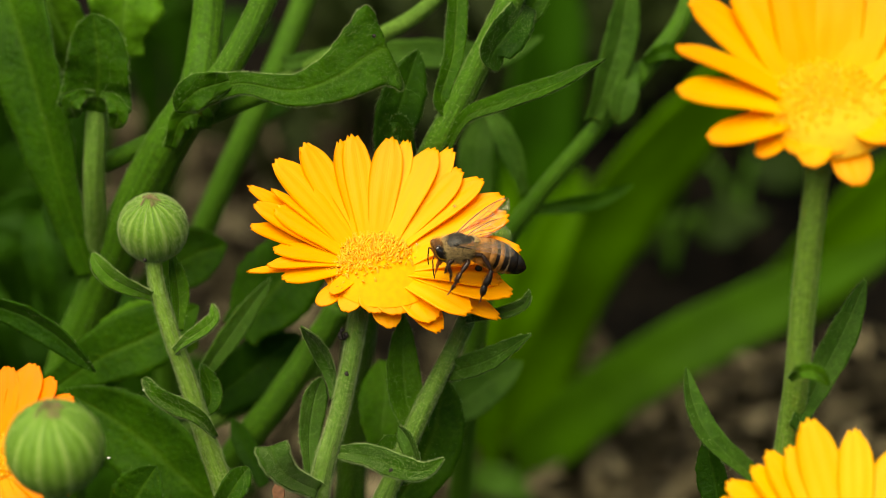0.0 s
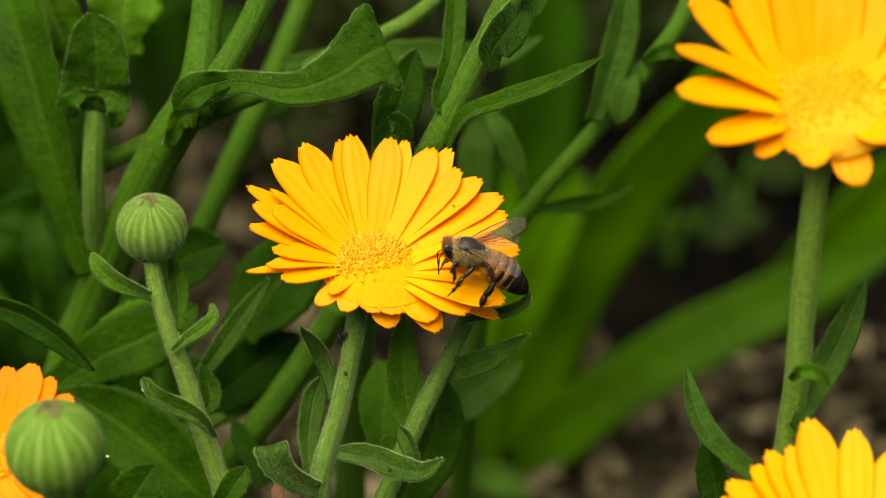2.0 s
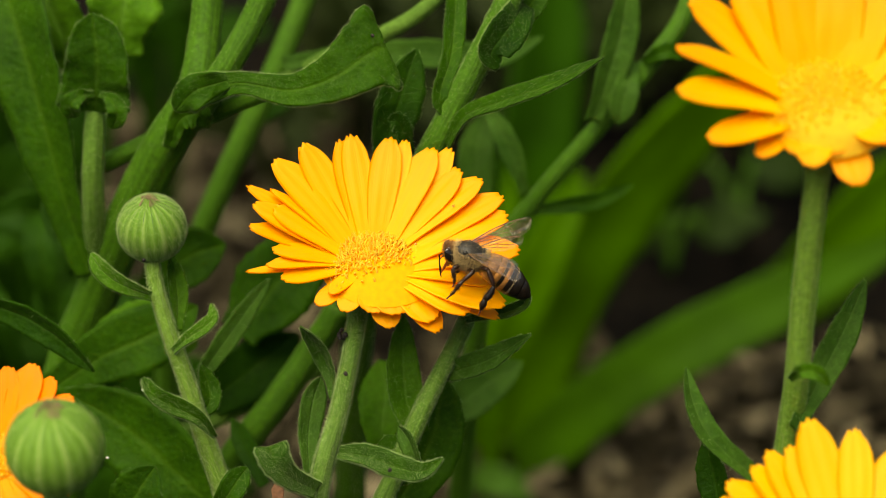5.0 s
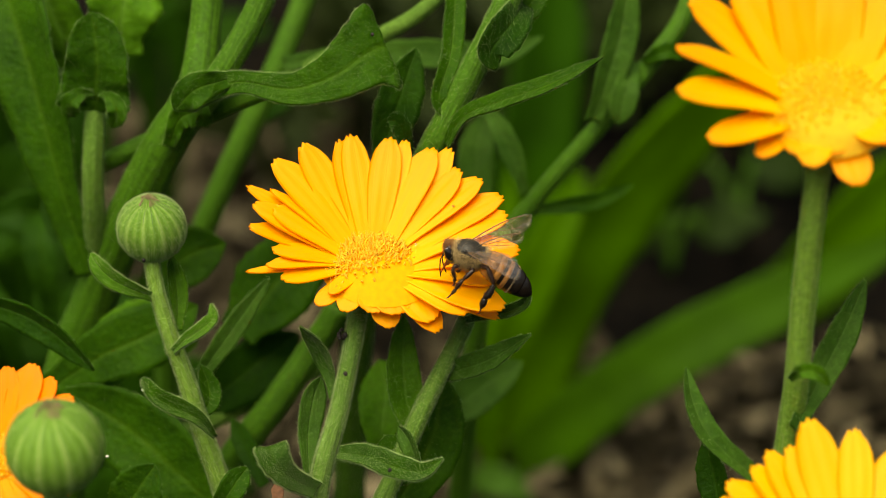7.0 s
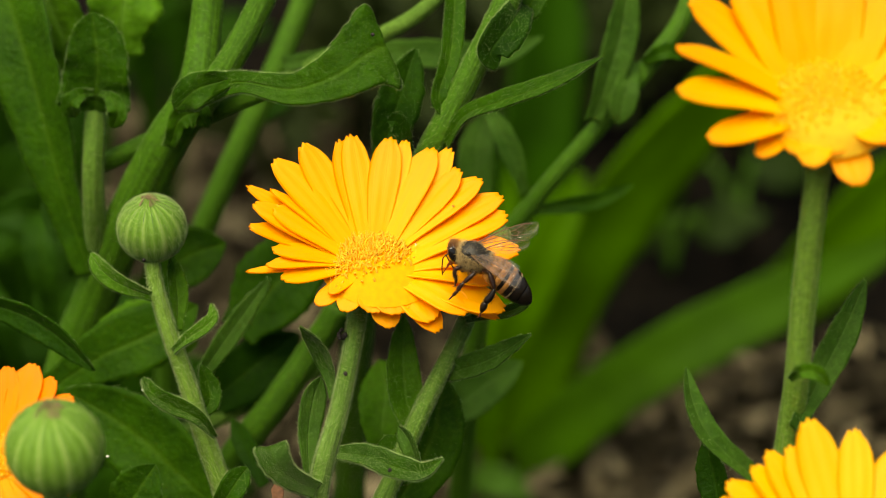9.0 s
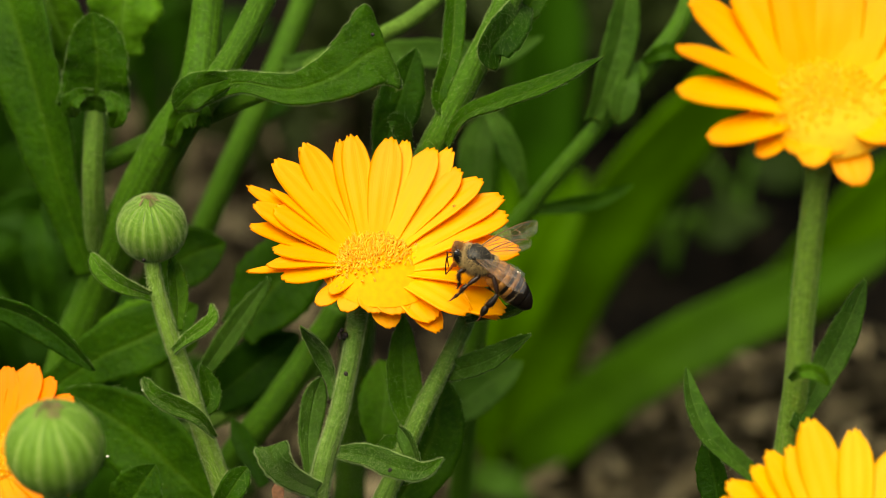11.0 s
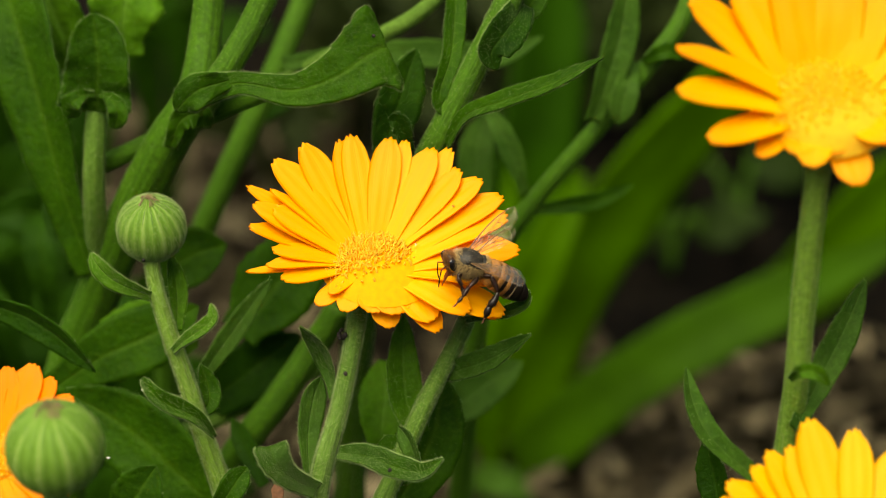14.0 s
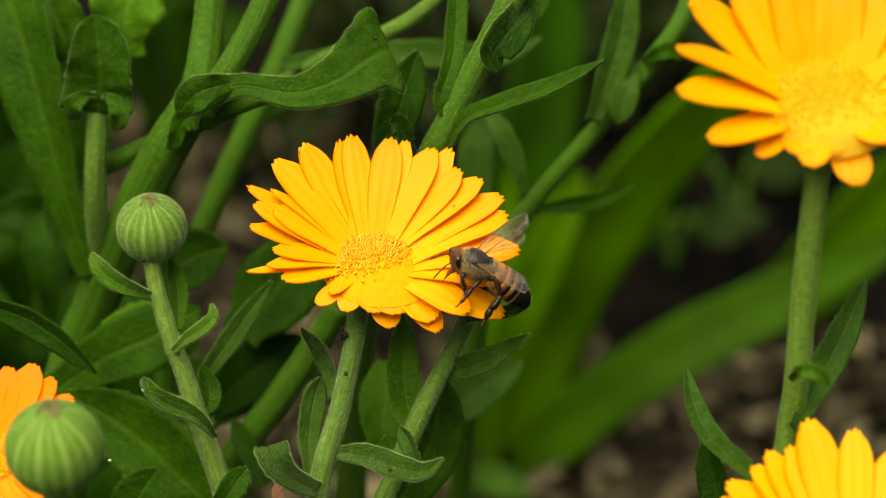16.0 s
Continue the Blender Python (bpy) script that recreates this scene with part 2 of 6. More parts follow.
def blade(pts, width, tilt=0.0, tilt_end=None, shape=LANCE, fold=0.25, wave=0.0, waves=5, ruffle=0.0, thick=0.00035, n=30, m=10, seed=0, rough=0.04):
    """A leaf along pts: closed, with a folded midrib and a waving, slightly toothed edge."""
    c = spline(pts, n)
    if tilt_end is None:
        tilt_end = tilt
    verts, uvs, faces = [], [], []
    xs, ys = zip(*shape)
    rnd = random.Random(seed)
    ph = rnd.uniform(0, 6.28)
    rows = []
    for i, p in enumerate(c):
        s = i / n
        t = (c[min(i + 1, n)] - c[max(i - 1, 0)]).normalized()
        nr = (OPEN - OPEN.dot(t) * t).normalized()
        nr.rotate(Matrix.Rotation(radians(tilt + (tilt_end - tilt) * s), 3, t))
        sd = t.cross(nr)
        hw = width / 2 * float(np.interp(s, xs, ys))
        row = []
        for j in range(m + 1):
            v = 2 * j / m - 1
            edge = 1 + rough * rnd.uniform(-1, 1) * (abs(v) > 0.99)
            h = fold * hw * abs(v) ** 1.3 + (wave + ruffle * (1 - s) ** 2) * hw * math.sin(waves * 6.283 * s + ph + (2.1 if v > 0 else 0) + 2.2 * noise.noise(Vector((s * 3.1, seed * 1.7, 5.0 if v > 0 else 0.0)))) * v * v
            h += 0.06 * hw * noise.noise(Vector((s * 9, v * 2.5, seed * 3.7)))
            row.append((p + sd * (v * hw * edge) + nr * h, nr, (j / m, s)))
        rows.append(row)
    off = (n + 1) * (m + 1)
    for side in (0.5, -0.5):
        for row in rows:
            for q, nr, uv in row:
                verts.append(q + nr * thick * side)
                uvs.append(uv)
    w = m + 1
    for i in range(n):
        for j in range(m):
            a = i * w + j
            faces.append((a, a + w, a + w + 1, a + 1))
            faces.append((off + a, off + a + 1, off + a + w + 1, off + a + w))
        for j, flip in ((0, 0), (m, 1)):
            a, b = i * w + j, (i + 1) * w + j
            f = (a, off + a, off + b, b)
            faces.append(f[::-1] if flip else f)
    for i, flip in ((0, 1), (n, 0)):
        for j in range(m):
            a, b = i * w + j, i * w + j + 1
            f = (a, off + a, off + b, b)
            faces.append(f[::-1] if flip else f)
    return verts, [f[::-1] for f in faces], uvs


def fuzz(verts, faces, count, length, width, seed=0, lean=0.35):
    """Short tapered hairs, scattered over the faces given."""
    rnd = random.Random(seed)
    v = [Vector(q) for q in verts]
    quads = [f for f in faces if len(f) == 4]
    area = np.array([((v[f[2]] - v[f[0]]).cross(v[f[3]] - v[f[1]])).length for f in quads]) + 1e-12
    pick = np.random.RandomState(seed).choice(len(quads), count, p=area / area.sum())
    hv, hf = [], []
    for k in pick:
        f = quads[k]
        a, b = rnd.random(), rnd.random()
        p = (v[f[0]] * (1 - a) + v[f[1]] * a) * (1 - b) + (v[f[3]] * (1 - a) + v[f[2]] * a) * b
        nr = (v[f[2]] - v[f[0]]).cross(v[f[3]] - v[f[1]])
        if nr.length < 1e-12:
            continue
        nr.normalize()
        d = (nr + Vector((rnd.gauss(0, lean), rnd.gauss(0, lean), rnd.gauss(0, lean)))).normalized()
        x = d.orthogonal().normalized()
        y = d.cross(x)
        n0 = len(hv)
        ln = length * rnd.uniform(0.5, 1.25)
        for w in (0, 2.094, 4.189):
            hv.append(p + width / 2 * (math.cos(w) * x + math.sin(w) * y))
        hv.append(p + d * ln)
        hf += [(n0, n0 + 1, n0 + 3), (n0 + 1, n0 + 2, n0 + 3), (n0 + 2, n0, n0 + 3)]
    return hv, hf


def stem(parent, pts, radii, mat, hairs=0, hair_len=0.00045, seed=1, n=40, name="stem"):
    g = tube(pts, radii, n=n)
    ob = part(name, mesh_of(name, *g), mat, parent)
    if hairs:
        hv, hf = fuzz(g[0], [f for f in g[1] if g[0][f[0]].z > 0.165], int(hairs * 2.6), hair_len * 0.9, 0.000036, seed)
        part("hairs", mesh_of("hairs", hv, hf), HAIR, ob, "fine pale hairs", "stuff")
    return ob


def leaf(parent, pts, width, mat, hairs=0, seed=1, label="", **kw):
    g = blade(pts, width, seed=seed, **kw)
    ob = part("leaf", mesh_of("leaf", *g, rim=len(g[0]) // 2), mat, parent, label)
    if hairs:
        hv, hf = fuzz(g[0], g[1], hairs * 3, 0.00019, 0.000030, seed)
        rim = [f for f in g[1] if abs(g[2][f[0]][0] - g[2][f[2]][0]) < 1e-6 and g[2][f[0]][0] in (0.0, 1.0)]
        ev, ef = fuzz(g[0], rim, hairs // 2, 0.00042, 0.000038, seed + 5, 0.3)
        hf += [tuple(i + len(hv) for i in f) for f in ef]
        part("hairs", mesh_of("hairs", hv + ev, hf), HAIR, ob, "fine pale hairs", "stuff")
    return ob


def petal_mesh(length, width, curl, seed, teeth=True, n=22, m=14, thick=0.00022, foot=0.6):
    """A strap-shaped ray petal along +x with grooves and a three-toothed tip; its chord lies on x."""
    rnd = random.Random(seed)
    shape = ((0, foot), (0.15, foot * 0.75 + 0.25), (0.4, foot * 0.3 + 0.75), (0.58, 1.04), (0.72, 1.02), (0.84, 0.88), (0.93, 0.70), (1, 0.46))
    xs, ys = zip(*shape)
    ph = [rnd.uniform(-0.12, 0.12) for _ in range(3)]
    cup = rnd.uniform(-0.03, 0.08)
    bend = rnd.uniform(-0.05, 0.05)
    twist = rnd.uniform(-0.09, 0.09)
    grid = []
    for i in range(n + 1):
        s = i / n
        row = []
        hw = width / 2 * float(np.interp(s, xs, ys))
        for j in range(m + 1):
            v = 2 * j / m - 1
            tip = 0.0
            if teeth:
                d = min(abs(v - (-0.72 + ph[0])), abs(v - ph[1]), abs(v - (0.72 + ph[2])))
                tip = -0.030 * min(1, d / 0.3) + 0.006 * rnd.uniform(-1, 1)
            tip -= 0.035 * v * v
            x = length * (s + tip * max(0, (s - 0.8) / 0.2))
            z = -curl * length * ((s - 0.5) ** 2 - 0.25)
            z += cup * hw * v * v - 0.018 * hw * math.cos(3 * math.pi * v) * min(1, s * 4)
            z += twist * v * hw * (s - 0.3) + 0.025 * width * noise.noise(Vector((s * 3, v, seed)))
            row.append((Vector((x, v * hw + bend * length * s * (1 - s) * 2, z)), (j / m, s)))
        grid.append(row)
    verts, uvs, faces = [], [], []
    for side in (0.5, -0.5):
        for row in grid:
            for q, uv in row:
                verts.append(q + Vector((0, 0, side * thick)))
                uvs.append(uv)
    w, off = m + 1, (n + 1) * (m + 1)
    for i in range(n):
        for j in range(m):
            a = i * w + j
            faces.append((a, a + w, a + w + 1, a + 1))
            faces.append((off + a, off + a + 1, off + a + w + 1, off + a + w))
        for j in (0, m):
            a, b = i * w + j, (i + 1) * w + j
            faces.append((a, off + a, off + b, b))
    for i in (0, n):
        for j in range(m):
            a = i * w + j
            faces.append((a, off + a, off + a + 1, a + 1))
    return verts, faces, uvs


def flower_frame(centre, normal):
    n = Vector(normal).normalized()
    back = (Vector((0, 1, 0)) - n.y * n).normalized()
    right = back.cross(n)
    return Matrix.Translation(centre) @ Matrix((right, back, n)).transposed().to_4x4()


def petal(head, frame_m, row, r0, mat, seed, curl=None):
    az, elev, length, width, rise = row[:5]
    foot = row[5] if len(row) > 5 else 0.6
    rnd = random.Random(seed * 7 + 1)
    c = rnd.uniform(0.06, 0.2) if curl is None else curl
    start = r0 - 0.0014
    g = petal_mesh(length / 1000 + 0.0014, width / 1000, c, seed, foot=foot)
    m = frame_m @ Matrix.Rotation(radians(az), 4, "Z") @ Matrix.Translation((start, 0, rise / 1000 + 0.0003)) @ Matrix.Rotation(radians(-elev), 4, "Y") @ Matrix.Rotation(rnd.uniform(-0.07, 0.07), 4, "X")
    ob = part("petal", mesh_of("petal", *g, rim=len(g[0]) // 2), mat, head)
    ob.matrix_basis = m
    return ob


def dome(radius, height, rings=10, sides=40, under=0.0):
    verts, faces = [(0, 0, height)], []
    for i in range(1, rings + 1):
        a = i / rings
        for k in range(sides):
            w = 2 * math.pi * k / sides
            verts.append((radius * a * math.cos(w), radius * a * math.sin(w), height * (1 - a ** 2.2) - under * (a ** 8)))
    for k in range(sides):
        faces.append((0, 1 + k, 1 + (k + 1) % sides))
    for i in range(rings - 1):
        for k in range(sides):
            a, b = 1 + i * sides + k, 1 + i * sides + (k + 1) % sides
            faces.append((a, a + sides, b + sides, b))
    return verts, faces


def florets(radius, height, count, seed, closed=-9.0):
    """Small tubular florets set in a spiral over the disc, ragged at the rim. closed: from this edge of the disc inwards, in radii, they are still shut and low."""
    rnd = random.Random(seed)
    verts, faces = [], []
    for k in range(count):
        a = math.sqrt((k + 0.5) / count)
        w = k * 2.39996 + rnd.uniform(-0.08, 0.08)
        p = Vector((radius * a * math.cos(w), radius * a * math.sin(w), height * (1 - a ** 2.2)))
        shut = p.y < closed * radius + 0.5 * p.x + rnd.gauss(0, 0.18 * radius)
        if shut:
            continue
        open_ = a < 0.85 and rnd.random() < 0.08
        ln = rnd.uniform(0.00045, 0.00105) + (0.0004 * rnd.random() if a > 0.8 else 0)
        out = Vector((math.cos(w), math.sin(w), 0))
        d = (Vector((0, 0, 1)) + out * (0.1 + 0.5 * a * rnd.uniform(0.0, 1.1)) + Vector((rnd.gauss(0, 0.3), rnd.gauss(0, 0.3), 0))).normalized()
        x = d.orthogonal().normalized()
        y = d.cross(x)
        lean = Vector((rnd.gauss(0, 0.3), rnd.gauss(0, 0.3), 0)) * ln
        q0 = rnd.uniform(0.00011, 0.00016) * (1 if a < 0.9 else 0.75)
        prof = [(0.0, q0), (0.5, q0 * 1.2), (0.8, q0 * (1.3 if open_ else 0.95)), (1.0, q0 * (1.7 if open_ else 0.3))]
        n0 = len(verts)
        for h, q in prof:
            for j in range(6):
                z = j * math.pi / 3
                qq = q * (1 + (0.3 * (-1) ** j if open_ and h > 0.95 else 0))
                verts.append(p + d * ln * (h - 0.15) + lean * h * h + qq * (math.cos(z) * x + math.sin(z) * y))
        for r in range(3):
            for j in range(6):
                j2 = (j + 1) % 6
                faces.append((n0 + r * 6 + j, n0 + r * 6 + j2, n0 + (r + 1) * 6 + j2, n0 + (r + 1) * 6 + j))
        verts.append(p + d * ln * (0.55 if open_ else 0.95) + lean)
        e = len(verts) - 1
        for j in range(6):
            faces.append((n0 + 18 + j, n0 + 18 + (j + 1) % 6, e))
    return verts, faces


def flower_head(parent, centre, normal, rings, r0=0.0055, mat=None, seed=1, disc=0.0079, count=1100, shift=0.0, heart=None, closed=-9.0, lift=0.0, swell=0.0010):
    fm = flower_frame(centre, normal)
    fd = Matrix.Translation((shift, 0, 0)) @ fm @ Matrix.Translation((0, 0, 0.0003 + lift))
    # green cup under the petals, with pointed bracts
    v, f = [], []
    prof = [(0.0016, -0.0062), (0.0030, -0.0052), (0.0052, -0.0035), (0.0062, -0.0018), (0.0062, -0.0006)]
    sides = 26
    for rr, z in prof:
        for k in range(sides):
            w = 2 * math.pi * k / sides
            v.append(fm @ Vector((rr * math.cos(w) * (1 + 0.04 * (-1) ** k), rr * math.sin(w) * (1 + 0.04 * (-1) ** k), z)))
    for i in range(len(prof) - 1):
        for k in range(sides):
            k2 = (k + 1) % sides
            f.append((i * sides + k, i * sides + k2, (i + 1) * sides + k2, (i + 1) * sides + k))
    f.append(tuple(range(sides))[::-1])
    f.append(tuple((len(prof) - 1) * sides + k for k in range(sides)))
    head = part("flower_head", mesh_of("flower_head", v, f), BRACT, parent, "green cup of bracts under orange petals")
    hv, hf = fuzz(v, f, 500, 0.0007, 0.00008, seed)
    part("hairs", mesh_of("hairs", hv, hf), HAIR, head, "fine pale hairs", "stuff")
    v, f = dome(disc, swell, under=0.0006 + lift)
    ob = part("disc", mesh_of("disc", [fd @ Vector(q) for q in v], f), heart or DISC, head, "orange centre of the flower")
    v, f = florets(disc * 0.98, swell, count, seed, closed)
    part("floret_crown", mesh_of("floret_crown", [fd @ q for q in v], f), heart or FLORET, head, "crowded yellow tube florets", "stuff")
    k = 0
    for ring in rings:
        for row in ring:
            k += 1
            petal(head, fm, row, r0, mat or PETAL, seed * 100 + k)
    return head, fm


def bud(parent, centre, axis, radius, seed, hairs=1500):
    """A closed flower bud: a ribbed green globe of overlapping bracts with a brownish tuft."""
    n = Vector(axis).normalized()
    q = n.to_track_quat("Z", "Y").to_matrix()
    rings, sides, ribs = 28, 84, 21
    v, f, uv = [], [], []
    for i in range(rings + 1):
        a = math.pi * (0.03 + 0.955 * i / rings)
        for k in range(sides):
            w = 2 * math.pi * k / sides
            groove = abs(math.sin(w * ribs / 2 + 0.25 * math.sin(a * 2)))
            rr = radius * (math.sin(a) ** 0.92) * (1 + 0.022 * groove ** 0.6 * math.sin(a))
            z = radius * 0.98 * math.cos(a) + (0.10 * radius if i == 0 else 0)
            v.append(Vector(centre) + q @ Vector((rr * math.cos(w), rr * math.sin(w), z)))
            uv.append((k / sides * ribs / 11, i / rings))
    for i in range(rings):
        for k in range(sides):
            k2 = (k + 1) % sides
            f.append((i * sides + k, (i + 1) * sides + k, (i + 1) * sides + k2, i * sides + k2))
    f.append(tuple(range(sides)))
    f.append(tuple(rings * sides + k for k in range(sides))[::-1])
    ob = part("bud", mesh_of("bud", v, f, uv), BUD, parent, "closed round green bud with ribs")
    hv, hf = fuzz(v, f, hairs * 2, 0.0004, 0.000036, seed)
    part("hairs", mesh_of("hairs", hv, hf), HAIR, ob, "fine pale hairs", "stuff")
    # brownish tips of the bracts, drawn together at the top
    tv, tf = [], []
    rnd = random.Random(seed)
    for k in range(60):
        w = rnd.uniform(0, 6.28)
        a = rnd.uniform(0.02, 0.34) * radius
        p = Vector(centre) + q @ Vector((a * math.cos(w), a * math.sin(w), radius * 0.97))
        d = q @ Vector((-0.9 * math.cos(w), -0.9 * math.sin(w), 0.55)).normalized()
        x = d.orthogonal().normalized()
        y = d.cross(x)
        n0 = len(tv)
        for g in (0, 2.09, 4.19):
            tv.append(p + radius * 0.022 * (math.cos(g) * x + math.sin(g) * y))
        tv.append(p + d * radius * rnd.uniform(0.14, 0.34) + n * radius * rnd.uniform(0.0, 0.16))
        tf += [(n0, n0 + 1, n0 + 3), (n0 + 1, n0 + 2, n0 + 3), (n0 + 2, n0, n0 + 3)]
    part("tuft", mesh_of("tuft", tv, tf), TUFT, ob, "brownish tuft of bract tips")
    # dark seams where one bract overlaps the next
    sv, sf = [], []
    for k in range(ribs):
        w = (k + rnd.uniform(-0.15, 0.15)) * 2 * math.pi / ribs
        a0, a1 = rnd.uniform(0.22, 0.5), rnd.uniform(0.7, 1.5)
        n0 = len(sv)
        for i in range(9):
            a = a0 + (a1 - a0) * i / 8
            g = w - 0.25 * math.sin(a * 2) * 2 / ribs
            half = 0.010 * math.sin(math.pi * (0.06 + 0.88 * i / 8)) * rnd.uniform(0.6, 1.2)
            for h, lift in ((-half, 0.998), (0, 1.012), (half, 0.998)):
                rr = radius * math.sin(a) ** 0.92 * lift
                sv.append(Vector(centre) + q @ Vector((rr * math.cos(g) - h * radius * math.sin(g) * 1.6, rr * math.sin(g) + h * radius * math.cos(g) * 1.6, radius * 0.98 * math.cos(a) * lift)))
        for i in range(8):
            for j in (0, 1):
                c = n0 + i * 3 + j
                sf.append((c, c + 3, c + 4, c + 1))
    part("seam", mesh_of("seam", sv, sf), BRACT, ob, "dark seams between the bracts")
    return ob


# ---- ground ----
def ground():
    v, f, n = [], [], 150
    for i in range(n + 1):
        for j in range(n + 1):
            x, y = -0.9 + 1.8 * i / n, -0.5 + 2.2 * j / n
            p = Vector((x, y, 0))
            h = 0.012 * noise.noise(p * 9) + 0.007 * noise.noise(p * 34) + 0.003 * noise.noise(p * 90)
            v.append((x, y, h - 0.008))
    for i in range(n):
        for j in range(n):
            a = i * (n + 1) + j
            f.append((a, a + n + 1, a + n + 2, a + 1))
    # the bed goes on to the horizon
    k = len(v)
    for q in (20, 400):
        v += [(-q, -q, -0.01), (q, -q, -0.01), (q, q, -0.01), (-q, q, -0.01)]
    corner = [0, n * (n + 1), n * (n + 1) + n, n]
    for i in range(4):
        j = (i + 1) % 4
        f.append((k + i, k + j, corner[j], corner[i]))
        f.append((k + 4 + i, k + 4 + j, k + j, k + i))
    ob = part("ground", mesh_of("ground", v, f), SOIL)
    tagged(ob, "brown garden soil, darkened to stand for shade, with litter", "ground", kind="structure")


def litter():
    rnd = random.Random(5)
    v, f = [], []
    for k in range(1600):
        x, y = rnd.uniform(-0.14, 0.18), 0.215 + 0.095 * rnd.random() ** 1.5
        if k % 5 < 2:
            x, y = rnd.uniform(-0.12, -0.03), rnd.uniform(0.28, 0.47)
        a = rnd.uniform(0, 6.28)
        ln, wd = rnd.uniform(0.003, 0.016), rnd.uniform(0.0008, 0.004)
        if y > 0.312:
            ln, wd = ln * 1.5, wd * 2.2
        z = rnd.uniform(0.002, 0.012)
        p = Vector((x, y, z))
        d = Vector((math.cos(a), math.sin(a), rnd.uniform(-0.2, 0.3)))
        s = Vector((-math.sin(a), math.cos(a), rnd.uniform(-0.4, 0.4)))
        n0 = len(v)
        for i in range(5):
            t = i / 4
            w = wd * math.sin(math.pi * (0.08 + 0.84 * t))
            for q, lift in ((-1, 0.004), (0, 0), (1, 0.004)):
                for th in (0, -0.0006):
                    v.append(p + d * ln * (t - 0.5) + s * w * q + UP * (lift * 0.5 * abs(q) + th + 0.004 * t * t))
        for i in range(4):
            for j in range(2):
                b = n0 + i * 6 + j * 2
                f.append((b, b + 6, b + 8, b + 2))
                f.append((b + 1, b + 3, b + 9, b + 7))
    ob = part("leaf_litter", mesh_of("leaf_litter", v, f), LITTER)
    tagged(ob, "dry brown leaf litter scattered on the soil", "leaf litter", kind="stuff")


def clods():
    rnd = random.Random(11)
    for k in range(260):
        x, y = rnd.uniform(-0.03, 0.16), 0.215 + 0.095 * rnd.random() ** 1.7
        r = rnd.uniform(0.0014, 0.0042)
        bm = bmesh.new()
        bmesh.ops.create_icosphere(bm, subdivisions=2, radius=r)
        for q in bm.verts:
            d = q.co.normalized()
            q.co *= 1 + 0.45 * noise.noise(d * 1.6 + Vector((k, 0, 0))) + 0.2 * noise.noise(d * 4 + Vector((0, k, 0)))
            q.co.z *= 0.65
            q.co += Vector((x, y, r * 0.2 - 0.004))
        me = bpy.data.meshes.new("soil_clod")
        bm.to_mesh(me)
        bm.free()
        tagged(part("soil_clod", me, STONE), "crumbly brown clod lying on the soil", "clod", "clods on the soil")


ground()
litter()
clods()


# ---- strap leaves behind ----
CLUMP = plant("strap_leaf_plant", (0.012, 0.250, 0.0), "clump of long smooth arching strap leaves behind the flowers", "plant")
NARROW = ((0, 0.35), (0.15, 0.5), (0.35, 0.8), (0.6, 1), (0.85, 0.8), (1, 0.1))


def strap(pts, width, mat, tilt, seed, fold=0.2, shape=NARROW, tilt_end=None):
    base = Vector(pts[0])
    leaf(CLUMP, [(base.x, base.y + 0.004, -0.008)] + pts, width, mat, tilt=tilt, tilt_end=tilt_end, shape=shape, fold=fold, seed=seed, thick=0.0012, n=40)


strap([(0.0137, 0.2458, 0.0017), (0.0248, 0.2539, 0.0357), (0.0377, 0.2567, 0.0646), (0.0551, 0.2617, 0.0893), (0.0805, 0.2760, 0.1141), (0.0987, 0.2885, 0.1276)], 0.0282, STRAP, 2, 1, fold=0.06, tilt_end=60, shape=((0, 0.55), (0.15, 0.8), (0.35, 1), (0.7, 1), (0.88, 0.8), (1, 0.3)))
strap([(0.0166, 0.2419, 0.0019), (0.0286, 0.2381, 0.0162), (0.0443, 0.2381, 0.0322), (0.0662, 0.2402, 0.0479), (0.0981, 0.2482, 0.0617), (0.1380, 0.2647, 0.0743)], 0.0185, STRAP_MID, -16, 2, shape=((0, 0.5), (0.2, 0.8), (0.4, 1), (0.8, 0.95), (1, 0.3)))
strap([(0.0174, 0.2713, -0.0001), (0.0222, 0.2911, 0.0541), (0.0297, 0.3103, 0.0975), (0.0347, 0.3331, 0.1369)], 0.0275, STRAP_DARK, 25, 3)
strap([(0.0089, 0.2444, 0.0074), (0.0101, 0.2440, 0.0226), (0.0120, 0.2480, 0.0395), (0.0163, 0.2567, 0.0646), (0.0195, 0.2712, 0.0897)], 0.01039, STRAP, 10, 4)
strap([(0.1071, 0.3353, 0.0008), (0.1205, 0.3256, 0.0239), (0.1436, 0.3215, 0.0569), (0.1677, 0.3197, 0.0737)], 0.02678, STRAP, 10, 5)
strap([(0.0138, 0.2247, 0.0452), (0.0168, 0.2218, 0.0601), (0.0215, 0.2228, 0.0739), (0.0264, 0.2255, 0.0865), (0.0316, 0.2312, 0.0964), (0.0376, 0.2408, 0.1050)], 0.0135, STRAP, 12, 8)
leaf(CLUMP, [(0.0026, 0.2200, 0.0090), (0.0105, 0.2187, 0.0188), (0.0183, 0.2148, 0.0201), (0.0246, 0.2115, 0.0163)], 0.00889, LEAF_GREY, 0, 6, fold=0.2)
leaf(CLUMP, [(0.0142, 0.2399, 0.0035), (0.0108, 0.2360, 0.0127), (0.0066, 0.2337, 0.0167), (0.0026, 0.2317, 0.0173)], 0.00552, LITTER, 0, 7, "dry reddish brown sheath at the foot of the clump", fold=0.3)


